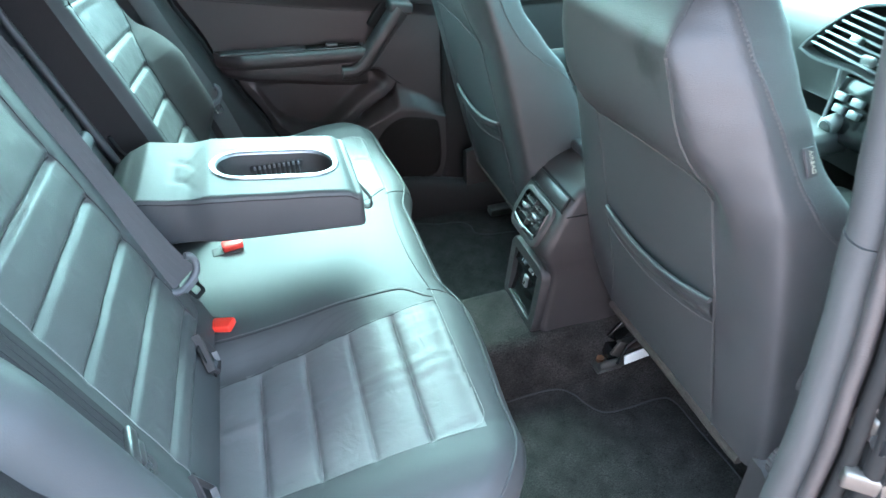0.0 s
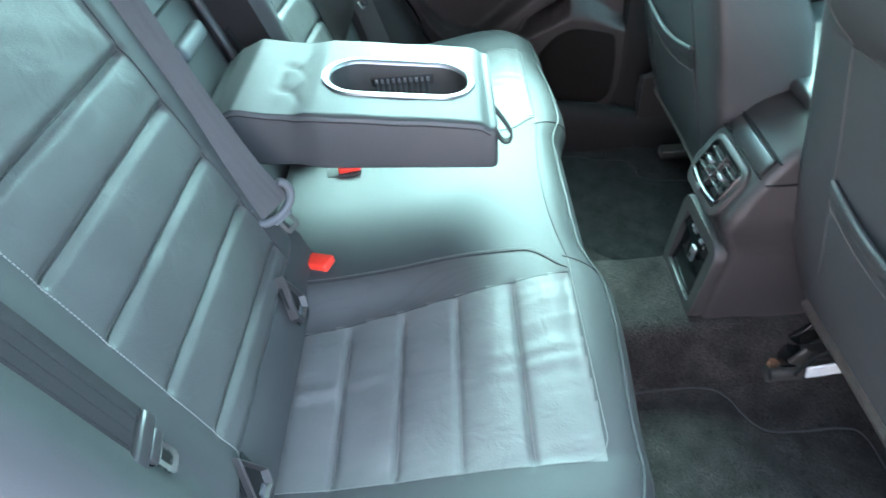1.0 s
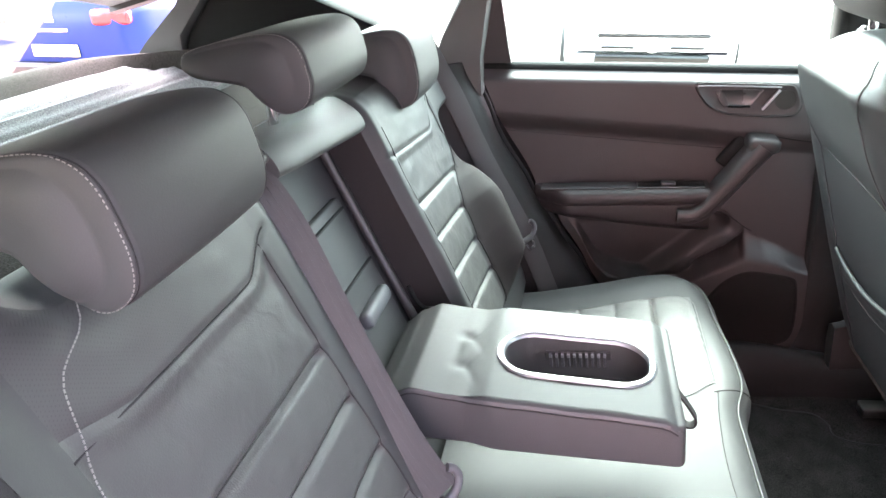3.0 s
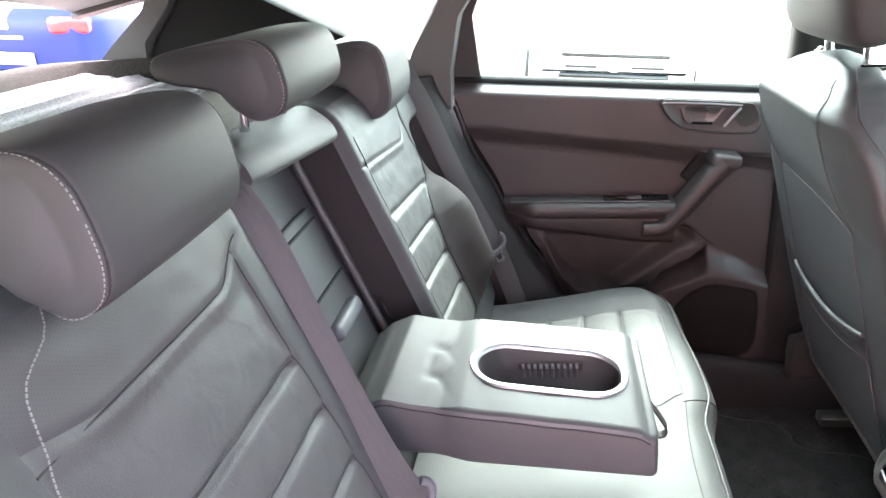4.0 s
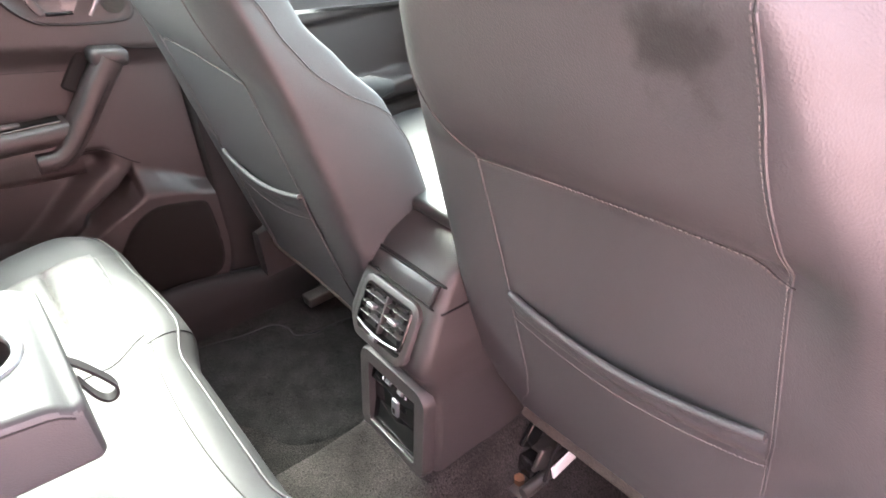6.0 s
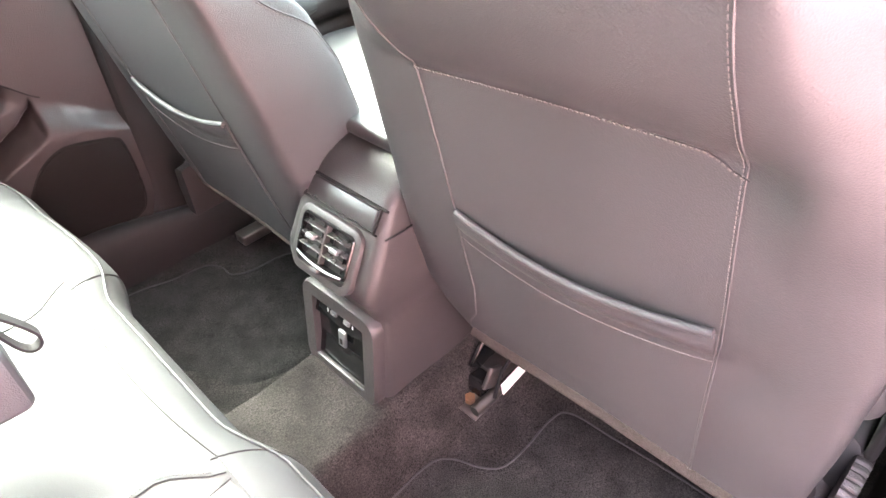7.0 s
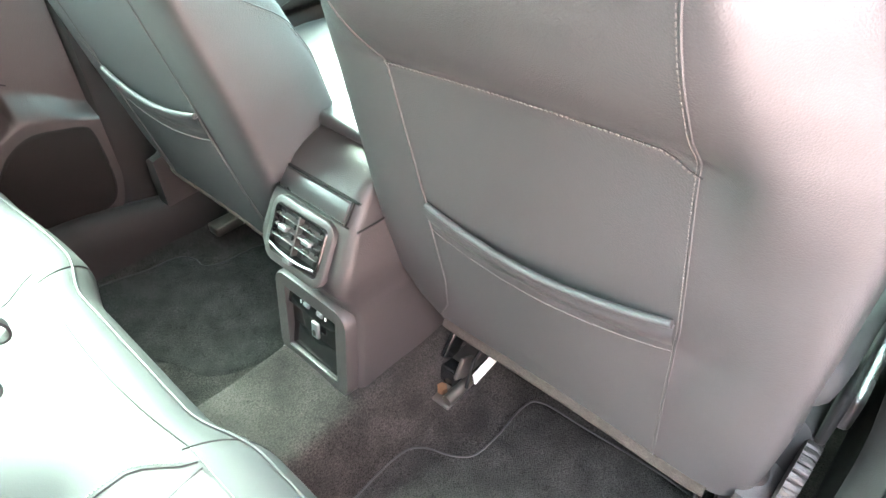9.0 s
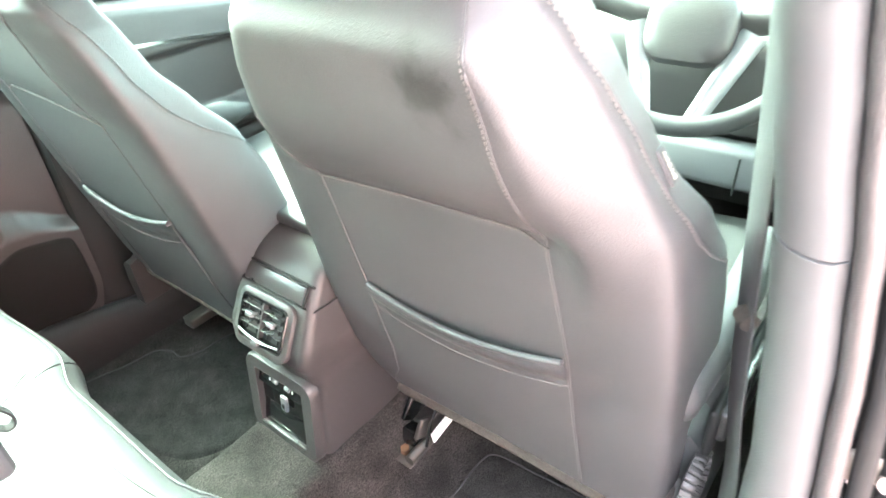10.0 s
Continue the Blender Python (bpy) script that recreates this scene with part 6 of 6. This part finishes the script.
# sewn label on the side of the driver's seat
tag_t = min(frange(math.pi * 0.75, math.pi * 1.25, 400), key=lambda t: abs(near_skin(0.7505, t).x - 0.7425))
tag_c = near_skin(0.7505, tag_t)
tag_x = (near_skin(0.7505, tag_t + 0.03) - near_skin(0.7505, tag_t - 0.03)).normalized()
tag_z = near_skin(0.765, tag_t) - near_skin(0.736, tag_t)
tag_z = (tag_z - tag_x * tag_z.dot(tag_x)).normalized()
tag_y = tag_z.cross(tag_x)
tag = thing("seat_tag", "small sewn grey label with pale lettering on the seat side", "label", tuple(tag_c))
tmx = Matrix.Translation(tag_c - tag_y * 0.001) @ Matrix((tag_x, tag_y, tag_z)).transposed().to_4x4()
part("tag_cloth", rbox((0, 0, 0), (0.014, 0.003, 0.030), 0.001, m=tmx), WEB, tag)
txt = bpy.data.curves.new("tag_text", "FONT")
txt.body, txt.size, txt.extrude, txt.align_x, txt.align_y = "AIRBAG", 0.0068, 0.0003, "CENTER", "CENTER"
to = new("tag_text_curve", txt)
bpy.context.view_layer.update()
tme = bpy.data.meshes.new_from_object(to.evaluated_get(bpy.context.evaluated_depsgraph_get()))
bpy.data.objects.remove(to)
tb = bmesh.new()
tb.from_mesh(tme)
tb.transform(tmx @ Matrix.Translation((0, -0.0022, 0)) @ pose(0, 0, 0, 90, 90, 0))
part("tag_lettering", tb, LETTERING, tag, smooth=False)


# ---- front cabin ----
dash = thing("dashboard", "dark moulded dashboard with slanted vent and switches", "dashboard", (1.55, 0, 0.3))
secs = []
for y in frange(-0.70, 0.70, 40):
    dip = 0.02 * math.cos(y * 4)
    prof = [(1.42, 0.44), (1.40, 0.50), (1.36, 0.52), (1.345, 0.60), (1.355, 0.66), (1.40, 0.70 + dip * 0.3), (1.50, 0.715 + dip * 0.3), (1.85, 0.70), (1.85, 0.35), (1.45, 0.35)]
    secs.append([Vector((a, y, b)) for a, b in prof])
part("moulding", loft(secs), PLASTIC, dash)
part("knee_panel", rbox((1.335, -0.40, 0.482), (0.09, 0.48, 0.066), 0.012, (0, 12, 0)), GREY, dash, "grey plastic knee panel")
part("panel_joint", rbox((1.2885, -0.468, 0.482), (0.004, 0.003, 0.060), 0.001, (0, 12, 0)), PIPING, dash)
# slanted vent beside the centre stack: a rim round a cavity, with slats
VENT = [(0.088, 0.612), (0.074, 0.634), (0.030, 0.678), (-0.020, 0.720), (-0.060, 0.738), (-0.130, 0.742), (-0.138, 0.612), (-0.060, 0.606), (0.040, 0.602)]
vo = curve([(0, y, z) for y, z in VENT] + [(0, *VENT[0])], 4)[:-1]
vc = sum(vo, Vector()) / len(vo)
vp = part("air_vent", loft([[Vector((1.332 + e, vc.y + (q.y - vc.y) * f, vc.z + (q.z - vc.z) * f)) for q in vo] for e, f in ((0.02, 1.0), (-0.006, 1.0), (-0.014, 0.97), (-0.014, 0.90), (-0.006, 0.87), (0.012, 0.85))], caps=False), SATIN, dash, "satin-rimmed slanted air vent")
cav = bmesh.new()
cav.faces.new([cav.verts.new((1.339, vc.y + (q.y - vc.y) * 0.88, vc.z + (q.z - vc.z) * 0.88)) for q in vo])
part("vent_cavity", cav, PIPING, vp)
for k in range(7):
    z = 0.626 + 0.0145 * k
    y1 = min(0.062, 0.062 - (z - 0.630) * 1.06) if z > 0.630 else 0.062
    part("vent_slat", rbox((1.325, (y1 - 0.122) / 2, z), (0.014, y1 + 0.122, 0.0045), 0.0012, (4, 22, 0)), SATIN, vp)
part("vent_tab", rbox((1.314, -0.050, 0.668), (0.014, 0.026, 0.014), 0.004, (4, 22, 0)), SATIN, vp)
part("vent_wheel", rbox((1.314, -0.088, 0.640), (0.012, 0.030, 0.020), 0.005), SATIN, vp)
clim = part("climate_panel", rbox((1.330, -0.105, 0.535), (0.02, 0.150, 0.125), 0.008, (0, 15, 0)), GLOSS, dash, "gloss black climate panel")
part("panel_edge", tube([(1.322, -0.028, 0.606), (1.320, -0.034, 0.560), (1.308, -0.038, 0.500)], 0.004, 8), SATIN, clim)
knob = part("climate_knob", tube([(1.325, -0.064, 0.510), (1.292, -0.064, 0.502)], 0.019, 28), SATIN, clim, "satin rotary knob")
part("knob_face", tube([(1.2915, -0.064, 0.502), (1.290, -0.064, 0.5016)], 0.014, 24), GLOSS, knob)
for y, z in ((-0.060, 0.562), (-0.064, 0.538), (-0.100, 0.562), (-0.100, 0.538)):
    part("climate_button", rbox((1.312, y, z), (0.012, 0.026, 0.015), 0.003, (0, 15, 0)), SATIN, clim)

wheel = thing("steering_wheel", "black leather steering wheel with three spokes", "steering wheel", (1.28, -0.372, 0.60))
wm = Matrix.Translation((1.28, -0.372, 0.735)) @ pose(0, 0, 0, 0, 26, 0)
ringpts = [wm @ Vector((0, 0.182 * math.cos(t), 0.182 * math.sin(t) * (0.94 if math.sin(t) < 0 else 1))) for t in frange(0, 2 * math.pi, 64)[:-1]]
part("rim", tube(ringpts, 0.0155, 14, closed=True, up=(1, 0, 0)), LEATHER, wheel)
hub = []
for n, s in ((0.0, 0.60), (-0.018, 0.92), (-0.034, 1.0), (-0.046, 0.90), (-0.050, 0.6)):
    hub.append([wm @ Vector((n + 0.03, a * s, b * s - 0.03)) for a, b in rounded(0.135, 0.110, 0.040, 6)])
part("hub", loft(hub), PLASTIC, wheel, "padded hub")
for ay, az, by, bz, mt in ((-0.05, -0.02, -0.178, 0.0, PLASTIC), (0.05, -0.02, 0.178, 0.0, PLASTIC), (0.085, -0.030, 0.036, -0.166, SATIN), (-0.085, -0.030, -0.036, -0.166, SATIN)):
    q0, q1 = Vector((0.005, ay, az)), Vector((0.0, by, bz))
    part("spoke", tube([wm @ q0, wm @ ((q0 + q1) / 2), wm @ q1], 0.020, 10, r_end=0.014, squash=0.55, up=(1, 0, 0)), mt, wheel)
part("column", tube([wm @ Vector((0.02, 0, 0)), wm @ Vector((0.20, 0, -0.02))], 0.05, 16), PLASTIC, wheel)
for sgn in (1, -1):
    part("stalk", tube([wm @ Vector((0.05, 0.03 * sgn, 0.0)), wm @ Vector((0.05, 0.17 * sgn, 0.03))], 0.008, 10), PLASTIC, wheel)
part("console_top", rbox((1.18, 0.005, 0.47), (0.34, 0.19, 0.05), 0.015), SATIN, con, "satin grey console top around the gear lever")
gear = part("gear_lever", tube([(1.16, 0.005, 0.49), (1.15, 0.005, 0.58)], 0.012, 12), PLASTIC, con)
part("gear_knob", rbox((1.147, 0.005, 0.60), (0.05, 0.045, 0.06), 0.02), LEATHER, gear)

bulk = part("wall_front", merge(rbox((1.875, 0, 0.33), (0.04, 1.46, 0.78), 0.005), rbox((1.80, 0, 0.05), (0.02, 1.40, 0.30), 0.005, (0, 30, 0))), FELT)
tagged(bulk, "dark felt-lined bulkhead behind the dashboard", "bulkhead", kind="structure")

# ---- outside ----
stand = Matrix.Identity(4)


GROUND_Z = -0.42


gx = [-600, -150, -40, -15] + frange(-9, 6, 40) + [12, 40, 150, 600]
gy = [-600, -150, -40, -15] + frange(-8, 9, 40) + [15, 40, 150, 600]
# red-brown here serves the bounce light, the real ground colour is unknown
g = part("ground", grid(lambda x, y: Vector((x, y, GROUND_Z)), gx, gy), CONCRETE)
tagged(g, "paved forecourt, red-brown to tint the light it bounces", "ground", kind="structure")

CAR_WHITE = material("white car paint", (0.80, 0.81, 0.82), 0.25, vary=0.03, coat=0.8)
CAR_BLUE = material("blue car paint", (0.002, 0.017, 0.095), 0.3, vary=0.08, spec=0.25)
TYRE = material("black tyre rubber", (0.02, 0.02, 0.02), 0.8)
LAMP_RED = material("red lamp plastic", (0.25, 0.006, 0.006), 0.2, coat=0.6)
LAMP_CLEAR = material("clear lamp plastic", (0.6, 0.62, 0.65), 0.12, coat=0.6)
DARKGLASS = material("dark car glass", (0.02, 0.025, 0.03), 0.05)
PLATE = material("number plate", (0.7, 0.62, 0.15), 0.5)


def parked_car(m, paint, label):
    """A small hatchback, its nose along -x of m; built of lofted body, cabin, wheels and lamps."""
    ob = thing("parked_car", label, "car", tuple(m.translation), group="parked cars")
    side = [(-2.0, 0.30, 0.55, 0.70), (-1.92, 0.22, 0.72, 0.80), (-1.6, 0.18, 0.86, 0.86), (-1.0, 0.18, 0.95, 0.88), (0.0, 0.18, 0.95, 0.89), (1.0, 0.18, 0.98, 0.88), (1.6, 0.20, 1.02, 0.86), (1.95, 0.26, 1.00, 0.80), (2.02, 0.34, 0.90, 0.72)]
    secs = []
    for x, z0, z1, w in side:
        secs.append([m @ Vector((x, a, (z0 + z1) / 2 + b)) for a, b in rounded(2 * w, z1 - z0, 0.14, 5)])
    part("body", loft(secs), paint, ob)
    cab = []
    for x, z1, w in ((-1.05, 0.93, 0.76), (-0.45, 1.36, 0.62), (-0.1, 1.44, 0.60), (0.8, 1.44, 0.60), (1.35, 1.34, 0.60), (1.85, 0.98, 0.70)):
        cab.append([m @ Vector((x, a, b)) for a, b in ((-0.80, 0.90), (0.80, 0.90), (w + 0.04, z1 - 0.04), (w - 0.06, z1), (-w + 0.06, z1), (-w - 0.04, z1 - 0.04))])
    part("cabin", loft(cab), DARKGLASS, ob, "dark glazed cabin")
    rf = []
    for x, z1, w in ((-0.42, 1.375, 0.58), (-0.1, 1.455, 0.575), (0.8, 1.455, 0.575), (1.33, 1.36, 0.57)):
        rf.append([m @ Vector((x, a, z1 + b)) for a, b in rounded(2 * w, 0.04, 0.015, 3)])
    part("roof", loft(rf), paint, ob)
    for x in (-1.28, 1.28):
        for s in (1, -1):
            wh = part("wheel", tube([m @ Vector((x, s * 0.70, 0.31)), m @ Vector((x, s * 0.90, 0.31))], 0.31, 32, up=(0.3, 0.2, 1)), TYRE, ob)
            part("rim", tube([m @ Vector((x, s * 0.88, 0.31)), m @ Vector((x, s * 0.905, 0.31))], 0.20, 10, up=(0.3, 0.2, 1)), SATIN, wh)
    part("grille", rbox((0, 0, 0), (0.06, 1.06, 0.032), 0.012, m=m @ pose(-1.99, 0, 0.585)), GLOSS, ob)
    part("grille_bar", rbox((0, 0, 0), (0.03, 1.14, 0.018), 0.006, m=m @ pose(-2.015, 0, 0.612)), CHROME, ob)
    for s in (1, -1):
        part("grille_slot", rbox((0, 0, 0), (0.05, 0.32, 0.026), 0.008, m=m @ pose(-2.0, s * 0.33, 0.475)), GLOSS, ob)
    part("lower_grille", rbox((0, 0, 0), (0.05, 1.1, 0.10), 0.03, m=m @ pose(-2.0, 0, 0.36)), GLOSS, ob)
    part("badge", tube([m @ Vector((-1.99, 0, 0.485)), m @ Vector((-2.02, 0, 0.485))], 0.06, 20), CHROME, ob)
    for s in (1, -1):
        part("headlamp", rbox((0, 0, 0), (0.20, 0.34, 0.13), 0.04, m=m @ pose(-1.92, s * 0.66, 0.68, 0, 0, s * -18)), LAMP_CLEAR, ob)
        part("tail_lamp", rbox((0, 0, 0), (0.22, 0.36, 0.15), 0.04, m=m @ pose(1.92, s * 0.64, 0.86, 0, 0, s * 18)), LAMP_RED, ob)
        part("mirror", rbox((0, 0, 0), (0.12, 0.20, 0.12), 0.04, m=m @ pose(-0.75, s * 0.95, 1.00)), paint, ob)
    part("tail_badge", rbox((0, 0, 0), (0.02, 0.10, 0.10), 0.02, m=m @ pose(2.02, 0, 0.86)), CHROME, ob)
    part("tail_letters", rbox((0, 0, 0), (0.01, 0.36, 0.03), 0.002, m=m @ pose(2.022, 0, 0.74)), CHROME, ob)
    part("rear_bumper", rbox((0, 0, 0), (0.16, 1.5, 0.16), 0.05, m=m @ pose(1.99, 0, 0.36)), GLOSS, ob)
    part("plate", rbox((0, 0, 0), (0.02, 0.52, 0.11), 0.004, m=m @ pose(2.04, 0, 0.55)), PLATE, ob)
    return ob


# unseen wall, added to hold back near-side sky light and bounce a warm tint
wall = part("wall_unseen_side", rbox((-2.4, -3.8, 1.35), (7.2, 0.3, 3.7), 0.02), SHADING_WALL)
tagged(wall, "unseen brown wall added to shade and tint the near side", "building", kind="structure")
# unseen wall, added to block horizon sky from the windscreen
ahead = part("wall_unseen_ahead", rbox((12.0, 1.0, 2.0), (0.3, 22.0, 5.0), 0.02), PALE_WALL)
tagged(ahead, "unseen pale wall added ahead to block the low sky", "building", kind="structure")
parked_car(pose(0.81, 8.0, GROUND_Z, 0, 0, 90), CAR_WHITE, "white hatchback parked nose-on across the forecourt")
parked_car(pose(7.2, 9.8, GROUND_Z, 0, 0, 0), CAR_WHITE, "white car parked side-on across the forecourt")
parked_car(pose(-4.95, 6.85, GROUND_Z, 0, 0, -90), CAR_BLUE, "blue hatchback parked tail-on behind the car")
